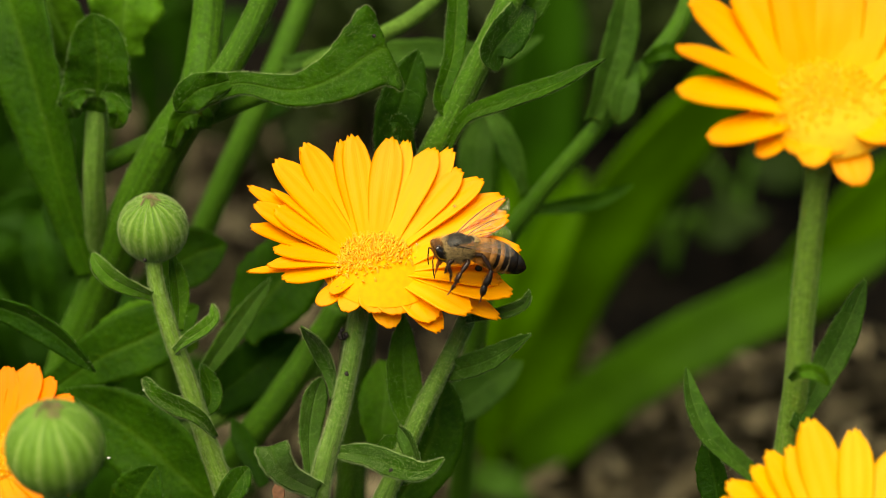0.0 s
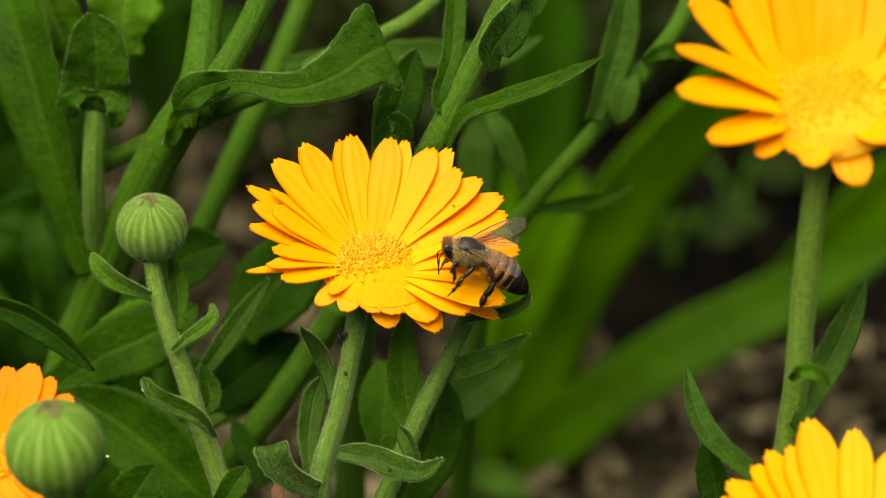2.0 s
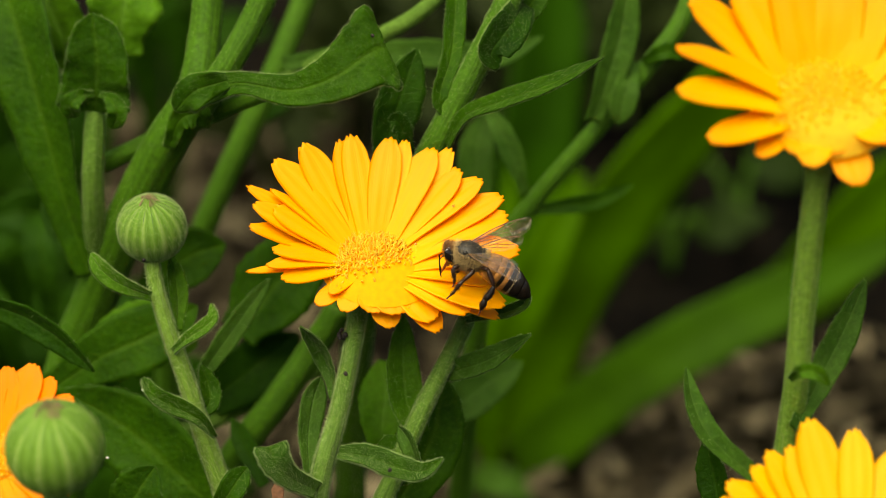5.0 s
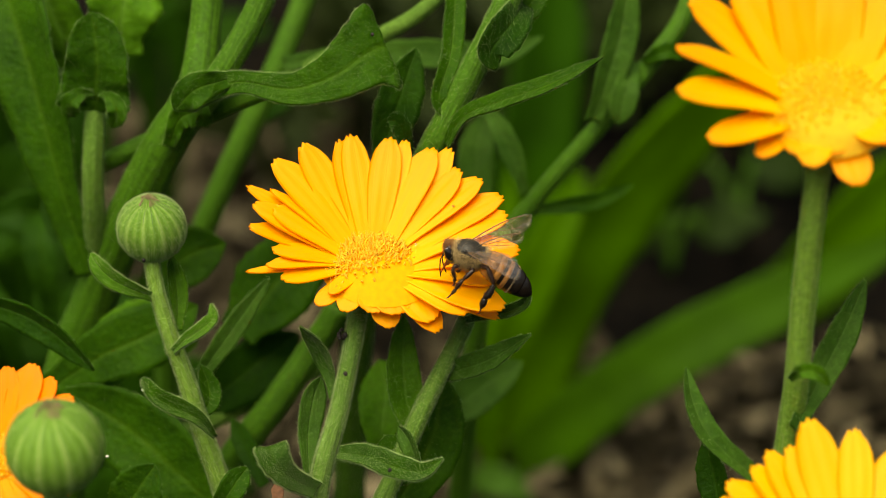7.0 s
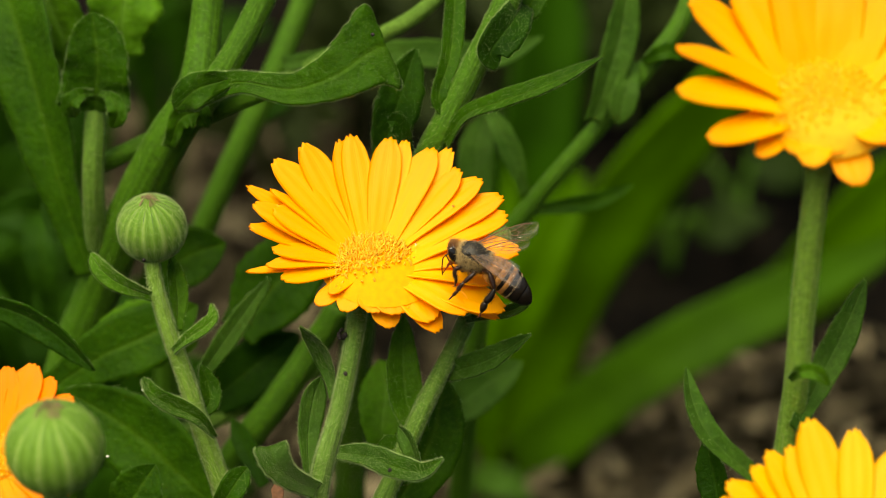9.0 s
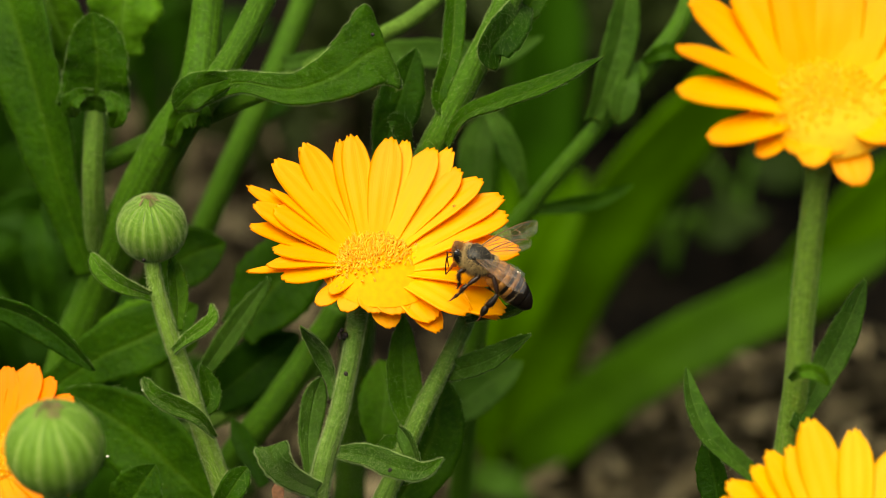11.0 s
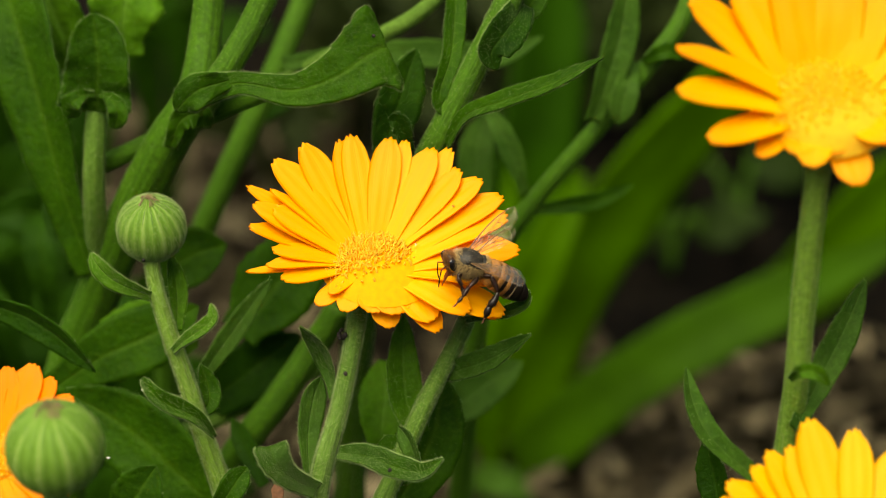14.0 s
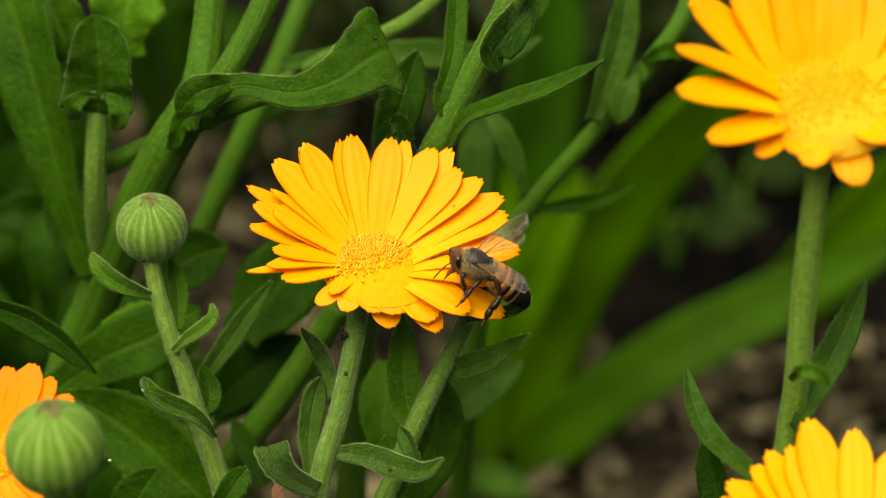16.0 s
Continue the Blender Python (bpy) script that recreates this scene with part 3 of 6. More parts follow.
# ---- plants ----
# the flower that the bee visits
BASE_M = (-0.022, -0.022, 0.0)
main = plant("marigold_flower", BASE_M, "open orange marigold on a hairy green stem in the bed", "flower", "marigold flowers")
stem(main, [(-0.0132, -0.0012, 0.2099), (-0.0141, -0.0061, 0.2055), (-0.0160, -0.0115, 0.1981), (-0.0191, -0.0174, 0.1879), (-0.021, -0.021, 0.15), BASE_M], [0.0015, 0.00135, 0.0014, 0.0016, 0.0022, 0.003], STEM, 8500, 0.00055, seed=3, n=60)
leaf(main, [(-0.0168, -0.0098, 0.1990), (-0.0177, -0.0059, 0.2017), (-0.0194, -0.0057, 0.2061), (-0.0219, -0.0076, 0.2108)], 0.00278, LEAF_GREY, 700, 11, fold=0.5, tilt=-25)
leaf(main, [(-0.0208, -0.0137, 0.1863), (-0.0212, -0.0085, 0.1913), (-0.0203, -0.0046, 0.1961), (-0.0192, -0.0031, 0.1986)], 0.00417, LEAF_GREY, 600, 12, fold=0.35, tilt=20)
leaf(main, [(-0.0194, -0.0193, 0.1885), (-0.0219, -0.0204, 0.1907), (-0.0241, -0.0213, 0.1931), (-0.0255, -0.0211, 0.1954), (-0.0263, -0.0193, 0.1966)], 0.00538, LEAF, 2600, 13, fold=0.35, tilt=5, tilt_end=20, rough=0.08, shape=((0, 0.5), (0.35, 0.62), (0.55, 0.72), (0.8, 0.92), (0.95, 1), (1, 0.85)))
leaf(main, [(-0.0159, -0.0165, 0.1934), (-0.0115, -0.0192, 0.1947), (-0.0071, -0.0225, 0.1950), (-0.0031, -0.0236, 0.1951), (0.0000, -0.0226, 0.1968)], 0.00373, LEAF, 2400, 14, fold=0.4, tilt=-28, tilt_end=-10, shape=((0, 0.5), (0.15, 0.8), (0.4, 1), (0.65, 0.88), (0.85, 0.5), (1, 0.05)))
# petals: bearing, rise in degrees, length, width, height in mm, share of the width at the foot
SIDE_PETALS = [(206.5, 5, 9.9, 4.2, 0.1),
    (197.0, 7, 14.7, 1.5, -0.8),
    (198.9, 10, 11.8, 2.5, 0.2),
    (190.3, 16, 10.8, 3.7, 0.0),
    (177.9, 18, 14.7, 3.7, -0.4),
    (168.9, 24, 15.4, 4.5, -0.4),
    (160.6, 24, 17.7, 2.9, -0.8),
    (167.8, 26, 12.2, 5.0, 0.2),
    (158.6, 29, 14.4, 2.0, -0.3)]
BACK_PETALS = [(145.5, 30, 17.1, 5.5, 0.0),
    (130.3, 34, 16.8, 5.3, 0.1),
    (111.9, 36, 15.8, 4.0, -0.3),
    (105.9, 36, 16.1, 4.5, 0.2),
    (86.0, 36, 15.8, 4.9, 0.1),
    (78.1, 35, 16.1, 4.1, -0.3),
    (63.8, 34, 16.0, 5.1, 0.1),
    (57.0, 33, 17.7, 4.4, -0.5),
    (47.3, 31, 15.2, 5.5, 0.1, 0.4),
    (36.8, 27, 16.3, 5.2, 0.3, 0.4),
    (26.8, 22, 17.7, 5.0, -0.2, 1.0),
    (18.5, 18, 16.9, 6.0, 0.0, 1.0),
    (3.1, 11, 17.4, 5.8, 0.1, 1.0)]
FRONT_PETALS = [(228.7, -8, 7.0, 3.0, -0.2, 1.0),
    (232.8, 0, 4.9, 2.4, 0.2, 1.0),
    (248.4, -12, 5.7, 3.6, 0.1, 1.0),
    (272.9, -12, 5.1, 4.8, 0.3, 1.0),
    (293.6, -12, 5.8, 5.4, 0.4, 1.0),
    (286.9, -23, 6.5, 4.4, -0.5, 1.0),
    (314.3, -11, 8.8, 6.0, 0.0, 1.0),
    (315.9, -17, 10.2, 4.6, -0.4, 1.0),
    (327.7, -1, 12.4, 5.4, 0.1, 0.8),
    (349.5, 5, 14.5, 5.4, -0.1, 1.0),
    (339.8, -7, 15.8, 4.1, -0.9)]
HEAD_M, FRAME_M = flower_head(main, (-0.0108, -0.0010, 0.2182), (0.0900, -0.2200, 0.9700), [SIDE_PETALS, BACK_PETALS, FRONT_PETALS], seed=1, disc=0.0096, count=2300, shift=0.0011, closed=-0.15, lift=-0.0003, swell=0.0015)
# the petal that gives way under the bee
PRESSED = petal(HEAD_M, FRAME_M, (345.1, 2, 16.7, 6.0, 0.3), 0.0055, PETAL, 77, 0.05)

# a stalk with a bud hidden behind the open flower
BASE_B = (-0.020, -0.006, 0.0)
second = plant("marigold_bud", BASE_B, "green marigold bud stalk close behind the open flower", "flower bud", "marigold buds")
stem(second, [(0.0085, 0.0128, 0.2122), (0.0057, 0.0060, 0.2084), (0.0019, -0.0006, 0.2030), (-0.0028, -0.0061, 0.1955), (-0.0076, -0.0116, 0.1859), (-0.0112, -0.0152, 0.1776), (-0.016, -0.008, 0.12), BASE_B], [0.0012, 0.0013, 0.0013, 0.0014, 0.0015, 0.0016, 0.0024, 0.003], STEM, 4500, 0.00052, seed=4, n=60)
bud(second, (0.0090, 0.0148, 0.2137), (0.3, 0.1, 1), 0.0019, 5, 400)
leaf(second, [(-0.0008, -0.0005, 0.1971), (0.0027, -0.0034, 0.2001), (0.0075, -0.0059, 0.2038), (0.0136, -0.0065, 0.2087)], 0.00390, LEAF_GREY, 380, 21, fold=0.45, tilt=-20)
leaf(second, [(-0.0034, -0.0043, 0.1886), (-0.0055, -0.0032, 0.1925), (-0.0064, 0.0002, 0.1983), (-0.0063, 0.0061, 0.2045)], 0.00553, LEAF_PALE, 500, 22, fold=0.35, tilt=8)
leaf(second, [(-0.0044, -0.0060, 0.1896), (-0.0067, -0.0086, 0.1892), (-0.0083, -0.0090, 0.1884), (-0.0091, -0.0097, 0.1851)], 0.00446, LEAF, 300, 23, fold=0.4, tilt=20)
leaf(second, [(-0.0037, -0.0144, 0.1890), (-0.0043, -0.0142, 0.1915), (-0.0054, -0.0128, 0.1938), (-0.0068, -0.0111, 0.1947)], 0.00299, LEAF_GREY, 200, 24, fold=0.7, tilt=-30)
leaf(second, [(-0.0098, -0.0051, 0.1712), (-0.0052, -0.0014, 0.1775), (-0.0014, 0.0027, 0.1847), (-0.0004, 0.0073, 0.1926)], 0.01082, LEAF, 300, 25, fold=0.15, tilt=12)
leaf(second, [(0.0028, 0.0029, 0.2050), (0.0058, -0.0018, 0.2090), (0.0101, -0.0048, 0.2117), (0.0126, -0.0058, 0.2140), (0.0132, -0.0057, 0.2161)], 0.00191, LEAF_GREY, 700, 26, fold=0.5, tilt=-10)
leaf(second, [(-0.0085, -0.0041, 0.1849), (-0.0071, -0.0091, 0.1842), (-0.0083, -0.0117, 0.1838)], 0.00536, LEAF, 160, 27, fold=0.3, tilt=20)

# the bud stalk at the flower's side
BASE_C = (-0.030, -0.016, 0.0)
third = plant("marigold_bud", BASE_C, "round closed marigold bud on a hairy stem with curled leaves", "flower bud", "marigold buds")
stem(third, [(-0.0446, -0.0013, 0.2198), (-0.0443, -0.0030, 0.2168), (-0.0422, -0.0069, 0.2101), (-0.0398, -0.0095, 0.2035), (-0.0376, -0.0124, 0.1966), (-0.0348, -0.0157, 0.1888), (-0.0323, -0.0188, 0.1814), (-0.031, -0.018, 0.14), BASE_C], [0.0011, 0.0011, 0.0012, 0.0013, 0.0014, 0.0015, 0.0017, 0.0022, 0.003], STEM_PALE, 7000, 0.00058, seed=6, n=70)
bud(third, (-0.0446, 0.0007, 0.2233), (-0.02, -0.12, 1), 0.00521, 7, 4200)
leaf(third, [(-0.0443, -0.0045, 0.2142), (-0.0471, -0.0065, 0.2167), (-0.0501, -0.0066, 0.2186), (-0.0522, -0.0056, 0.2204), (-0.0534, -0.0038, 0.2215)], 0.00286, LEAF_PALE, 1000, 31, fold=0.35, tilt=-8)
leaf(third, [(-0.0413, -0.0037, 0.2076), (-0.0414, -0.0000, 0.2100), (-0.0418, 0.0026, 0.2125), (-0.0428, 0.0057, 0.2158)], 0.00320, LEAF_PALE, 240, 32, fold=0.5, tilt=30)
leaf(third, [(-0.0411, -0.0095, 0.2075), (-0.0391, -0.0104, 0.2100), (-0.0366, -0.0104, 0.2119), (-0.0348, -0.0095, 0.2135), (-0.0352, -0.0076, 0.2148)], 0.00217, LEAF_PALE, 800, 33, fold=0.35, tilt=-15)
leaf(third, [(-0.0348, -0.0169, 0.1967), (-0.0375, -0.0171, 0.2004), (-0.0413, -0.0170, 0.2025), (-0.0437, -0.0162, 0.2039), (-0.0456, -0.0133, 0.2050)], 0.00290, LEAF, 1000, 34, fold=0.95, tilt=20, shape=((0, 0.25), (0.2, 0.7), (0.45, 1), (0.7, 0.8), (0.9, 0.5), (1, 0.1)))
leaf(third, [(-0.0383, -0.0111, 0.1968), (-0.0364, -0.0094, 0.1977), (-0.0365, -0.0072, 0.1995), (-0.0377, -0.0055, 0.2025)], 0.00347, LEAF, 200, 35, fold=0.5, tilt=20)

leaf(third, [(-0.0353, -0.0220, 0.1860), (-0.0329, -0.0223, 0.1894), (-0.0312, -0.0210, 0.1916), (-0.0298, -0.0192, 0.1927)], 0.00417, LEAF, 240, 37, fold=0.4, tilt=0)

# the bud close to the lens
BASE_D = (-0.050, -0.060, 0.0)
fourth = plant("marigold_bud", BASE_D, "large round green marigold bud beside an orange flower", "flower bud", "marigold buds")
bud(fourth, (-0.0525, -0.0498, 0.2178), (-0.02, -0.1, 1), 0.00657, 8, 900)
stem(fourth, [(-0.0532, -0.0484, 0.2102), (-0.0528, -0.0514, 0.2050), (-0.0520, -0.0561, 0.1989), BASE_D], [0.0018, 0.0018, 0.002, 0.003], STEM, 600, seed=9)

# flowers round about
BASE_E = (-0.066, -0.036, 0.0)
lower_left = plant("marigold_flower", BASE_E, "deep orange marigold behind a round green bud", "flower", "marigold flowers")
stem(lower_left, [(-0.0653, -0.0312, 0.1980), (-0.0649, -0.0353, 0.1908), (-0.0655, -0.036, 0.1), BASE_E], [0.0016, 0.0018, 0.002, 0.003], STEM_DARK)
flower_head(lower_left, (-0.0649, -0.0310, 0.2023), (-0.1000, -0.3500, 0.9300), [[(80.3, 34, 9.4, 4.5, 0.0),
    (62.8, 32, 10.5, 5.0, 0.0),
    (47.5, 31, 10.1, 4.1, -0.4),
    (30.1, 24, 9.7, 4.5, 0.0),
    (108.9, 33, 10.2, 5.0, 0.0),
    (134.9, 28, 10.7, 5.0, 0.0),
    (9.8, 17, 8.9, 4.4, 0.0),
    (345.6, 6, 9.7, 4.4, 0.0),
    (321.5, 4, 9.3, 4.8, 0.0),
    (301.9, -5, 9.1, 4.8, 0.0),
    (279.3, -8, 7.9, 4.8, 0.0),
    (253.1, -7, 7.7, 4.8, 0.0),
    (217.2, 0, 7.1, 4.9, 0.0),
    (185.1, 11, 8.4, 4.9, 0.0),
    (157.9, 21, 10.2, 5.0, 0.0)]], r0=0.005, mat=PETAL_DEEP, seed=2, disc=0.0040, count=200)

BASE_F = (0.046, -0.028, 0.0)
right = plant("marigold_flower", BASE_F, "tall orange marigold on a straight pale green stem", "flower", "marigold flowers")
stem(right, [(0.0520, -0.0239, 0.2505), (0.0518, -0.0251, 0.2445), (0.0512, -0.0266, 0.2299), (0.0509, -0.0283, 0.2129), (0.0503, -0.0287, 0.2023), (0.0498, -0.0296, 0.1927), (0.0483, -0.030, 0.15), BASE_F], [0.0017, 0.0017, 0.0018, 0.0018, 0.0018, 0.0019, 0.0024, 0.003], STEM_PALE, 2500, seed=12, n=60)
NEAR_PETALS = [(180.5, 33, 18.9, 4.0, 0.1, 0.9),
    (195.0, 25, 18.3, 5.4, 0.0, 1.0),
    (210.5, 11, 14.7, 4.8, 0.0, 1.0),
    (223.9, 0, 8.8, 3.4, -0.4, 1.0),
    (242.0, 5, 6.4, 4.4, -0.1, 1.0),
    (254.6, 0, 7.7, 4.7, 0.2, 1.0),
    (269.5, -2, 4.9, 4.4, 0.3, 1.0),
    (284.5, -14, 8.6, 5.2, -0.6, 1.0),
    (307.4, 12, 7.1, 4.9, 0.2, 1.0)]
FAR_PETALS = [(150.4, 32, 18.7, 6.6, 0.0, 1.0),
    (128.4, 40, 17.3, 7.6, 0.0, 1.0),
    (104.0, 45, 16.1, 8.0, 0.0, 1.0),
    (81.2, 45, 16.2, 8.0, 0.0, 1.0),
    (58.0, 42, 16.5, 7.6, 0.0, 1.0),
    (34.7, 34, 15.8, 6.3, 0.0, 1.0),
    (15.5, 27, 16.2, 5.7, 0.0, 1.0),
    (358.4, 19, 16.6, 4.7, 0.0, 1.0),
    (345.3, 13, 15.9, 4.4, 0.0, 1.0),
    (331.2, 9, 13.1, 4.4, 0.0, 1.0),
    (312.9, 7, 8.2, 4.4, 0.0, 1.0)]
flower_head(right, (0.0525, -0.0216, 0.2556), (-0.0300, -0.3000, 0.9500), [NEAR_PETALS, FAR_PETALS], mat=PETAL_WARM, seed=3, disc=0.0104, heart=FLORET_DEEP, lift=0.0014, count=1300, closed=-0.45)
leaf(right, [(0.0507, -0.0320, 0.2085), (0.0544, -0.0254, 0.2120), (0.0585, -0.0200, 0.2173), (0.0621, -0.0152, 0.2237)], 0.00491, LEAF_GREY, 300, 41, fold=0.3, tilt=5)
leaf(right, [(0.0493, -0.0317, 0.2171), (0.0505, -0.0345, 0.2202), (0.0524, -0.0347, 0.2200), (0.0546, -0.0339, 0.2173)], 0.00229, LEAF_PALE, 100, 42, fold=0.4, tilt=0)

BASE_G = (0.051, -0.060, 0.0)
lower_right = plant("marigold_flower", BASE_G, "yellow-orange marigold low in the bed", "flower", "marigold flowers")
stem(lower_right, [(0.0571, -0.0540, 0.1943), (0.0556, -0.0572, 0.1870), (0.0525, -0.060, 0.1), BASE_G], [0.0018, 0.0018, 0.002, 0.003], STEM_DARK)
flower_head(lower_right, (0.0574, -0.0539, 0.1986), (0.0500, -0.2000, 0.9700), [[(111.5, 38, 18.5, 6.2, 0.0),
    (91.5, 39, 16.3, 5.1, 0.1),
    (132.2, 33, 16.9, 4.9, -0.4),
    (122.8, 35, 15.6, 5.6, 0.2),
    (140.3, 29, 16.3, 5.1, -0.2),
    (150.9, 22, 17.2, 5.8, 0.0),
    (153.8, 15, 16.7, 4.8, -0.2),
    (164.4, 10, 13.9, 5.6, 0.0),
    (70.1, 37, 14.8, 5.1, 0.0),
    (50.6, 32, 13.2, 5.1, 0.0),
    (32.5, 25, 11.6, 5.3, 0.0),
    (12.8, 17, 11.0, 5.0, 0.0),
    (352.3, 10, 9.8, 4.9, 0.0),
    (331.8, 4, 7.9, 4.9, 0.0),
    (303.8, -7, 5.5, 4.9, 0.0),
    (270.2, -12, 4.9, 4.9, 0.0),
    (236.8, -6, 6.2, 4.9, 0.0),
    (207.6, 3, 9.4, 4.9, 0.0),
    (185.7, 8, 11.5, 5.1, 0.0)]], mat=PETAL_YELLOW, seed=4)
leaf(lower_right, [(0.0513, -0.0315, 0.1935), (0.0449, -0.0294, 0.1991), (0.0393, -0.0260, 0.2030), (0.0371, -0.0219, 0.2060), (0.0362, -0.0175, 0.2097)], 0.00352, LEAF_GREY, 260, 43, fold=0.6, tilt=15)
leaf(lower_right, [(0.0429, -0.0289, 0.1859), (0.0416, -0.0260, 0.1910), (0.0405, -0.0234, 0.1954), (0.0395, -0.0211, 0.1995)], 0.00509, LEAF_DARK, 100, 44, fold=0.4, tilt=-30)

# the leafy stems behind
BASE_I = (-0.02, 0.05, 0.0)
back_stem = plant("marigold_plant", BASE_I, "leafy hairy green marigold stem rising behind the flower", "plant", "leafy plants")
stem(back_stem, [(0.0126, 0.0310, 0.2537), (0.0095, 0.0274, 0.2475), (0.0061, 0.0250, 0.2413), (0.0025, 0.0223, 0.2347), (-0.0017, 0.0201, 0.2268), (-0.0077, 0.0209, 0.2123), (-0.0139, 0.0299, 0.1917), BASE_I], [0.0020, 0.0021, 0.0021, 0.0021, 0.0022, 0.0024, 0.0028, 0.003], STEM_DARK, 5000, seed=14, n=70)
leaf(back_stem, [(0.0005, 0.0184, 0.2279), (0.0034, 0.0182, 0.2335), (0.0094, 0.0167, 0.2370), (0.0172, 0.0163, 0.2403), (0.0249, 0.0174, 0.2442)], 0.00334, LEAF, 700, 51, fold=0.4, tilt=-30)
leaf(back_stem, [(0.0128, 0.0303, 0.2474), (0.0108, 0.0233, 0.2473), (0.0088, 0.0202, 0.2460), (0.0074, 0.0191, 0.2440), (0.0083, 0.0187, 0.2414)], 0.00640, LEAF_DARK, 700, 52, fold=0.35, tilt=-18, shape=((0, 0.5), (0.2, 0.85), (0.45, 1), (0.7, 0.8), (0.9, 0.4), (1, 0.05)))
leaf(back_stem, [(0.0007, 0.0214, 0.2330), (-0.0006, 0.0214, 0.2350), (0.0012, 0.0266, 0.2401), (0.0018, 0.0325, 0.2443), (0.0020, 0.0380, 0.2498)], 0.00360, LEAF, 400, 53, fold=0.4, tilt=15, shape=((0, 0.3), (0.1, 0.85), (0.3, 0.72), (0.6, 1), (1, 0.9)))

leaf(back_stem, [(-0.0100, 0.0238, 0.2212), (-0.0086, 0.0270, 0.2268), (-0.0066, 0.0302, 0.2323), (-0.0043, 0.0336, 0.2382)], 0.00771, LEAF_DARK, 320, 55, fold=0.25, tilt=15)
leaf(back_stem, [(-0.0053, 0.0183, 0.2277), (-0.0062, 0.0179, 0.2309), (-0.0073, 0.0179, 0.2329), (-0.0087, 0.0179, 0.2329)], 0.00303, LEAF_DARK, 140, 56, fold=0.5, tilt=0)
leaf(back_stem, [(0.0104, 0.0288, 0.2459), (0.0127, 0.0300, 0.2459), (0.0145, 0.0320, 0.2475), (0.0164, 0.0352, 0.2490)], 0.00449, LEAF, 140, 57, fold=0.4, tilt=0)

BASE_K = (-0.068, 0.03, 0.0)
left_stem = plant("marigold_plant", BASE_K, "leafy branching green marigold plant with broad wavy leaves", "plant", "leafy plants")
stem(left_stem, [(-0.0380, 0.0422, 0.2490), (-0.0389, 0.0366, 0.2394), (-0.0405, 0.0320, 0.2314), (-0.0461, 0.0310, 0.2216), (-0.0532, 0.0319, 0.2072), (-0.0608, 0.0350, 0.1886), (-0.0678, 0.0355, 0.1694), BASE_K], [0.0024, 0.0026, 0.0031, 0.0037, 0.0038, 0.0039, 0.0040, 0.005], STEM_DARK, 900, seed=15, n=70)
stem(left_stem, [(-0.0267, 0.0366, 0.2514), (-0.0304, 0.0334, 0.2439), (-0.0350, 0.0302, 0.2364), (-0.0398, 0.0288, 0.2299)], [0.0021, 0.0021, 0.0022, 0.0024], STEM_DARK, 400, seed=16, name="branch")
stem(left_stem, [(-0.0279, 0.0302, 0.2323), (-0.0365, 0.0322, 0.2278), (-0.0454, 0.0339, 0.2227), (-0.0572, 0.0349, 0.2164)], [0.0012, 0.0015, 0.0016, 0.0016], STEM_DARK, seed=17, name="branch")
leaf(left_stem, [(-0.0401, 0.0241, 0.2338), (-0.0323, 0.0200, 0.2387), (-0.0232, 0.0163, 0.2393), (-0.0162, 0.0161, 0.2420), (-0.0117, 0.0185, 0.2444), (-0.0089, 0.0205, 0.2449)], 0.01450, LEAF, 2600, 61, fold=0.10, tilt=-12, tilt_end=6, m=14, wave=0.05, shape=((0, 0.3), (0.25, 0.24), (0.42, 0.36), (0.62, 0.56), (0.82, 0.82), (0.92, 1), (0.975, 0.93), (1, 0.74)))
leaf(left_stem, [(-0.0318, 0.0241, 0.2378), (-0.0350, 0.0201, 0.2388), (-0.0390, 0.0194, 0.2376), (-0.0423, 0.0196, 0.2340)], 0.00536, LEAF, 400, 62, fold=0.2, tilt=-10, wave=0.35, waves=2, shape=SPOON)
leaf(left_stem, [(-0.0444, 0.0256, 0.2244), (-0.0423, 0.0261, 0.2293), (-0.0396, 0.0266, 0.2300), (-0.0380, 0.0272, 0.2272)], 0.00456, LEAF, 200, 63, fold=0.3, tilt=10, wave=0.3)
stem(left_stem, [(-0.0575, 0.0355, 0.2275), (-0.0574, 0.0328, 0.2248), (-0.0578, 0.0304, 0.2187), (-0.0583, 0.0300, 0.2100), (-0.0585, 0.0320, 0.2020)], [0.0013, 0.0017, 0.0018, 0.0018, 0.0019], STEM, 900, seed=18, name="branch")
leaf(left_stem, [(-0.0573, 0.0331, 0.2273), (-0.0568, 0.0329, 0.2310), (-0.0563, 0.0339, 0.2367), (-0.0570, 0.0365, 0.2433)], 0.01180, LEAF, 700, 64, n=54, m=16, fold=0.3, tilt=5, wave=0.03, ruffle=0.30, waves=2.5, shape=((0, 0.5), (0.1, 0.85), (0.22, 1.0), (0.4, 0.92), (0.6, 0.86), (0.8, 0.74), (0.92, 0.5), (1, 0.06)))
leaf(left_stem, [(-0.0571, 0.0313, 0.2312), (-0.0587, 0.0294, 0.2319), (-0.0602, 0.0282, 0.2309), (-0.0600, 0.0290, 0.2282)], 0.00331, LEAF, 160, 164, fold=0.25, tilt=5, wave=0.2, waves=3, shape=SPOON)
leaf(left_stem, [(-0.0558, 0.0313, 0.2312), (-0.0539, 0.0291, 0.2314), (-0.0527, 0.0276, 0.2298), (-0.0537, 0.0281, 0.2266)], 0.00331, LEAF, 160, 165, fold=0.25, tilt=-5, wave=0.2, waves=3, shape=SPOON)
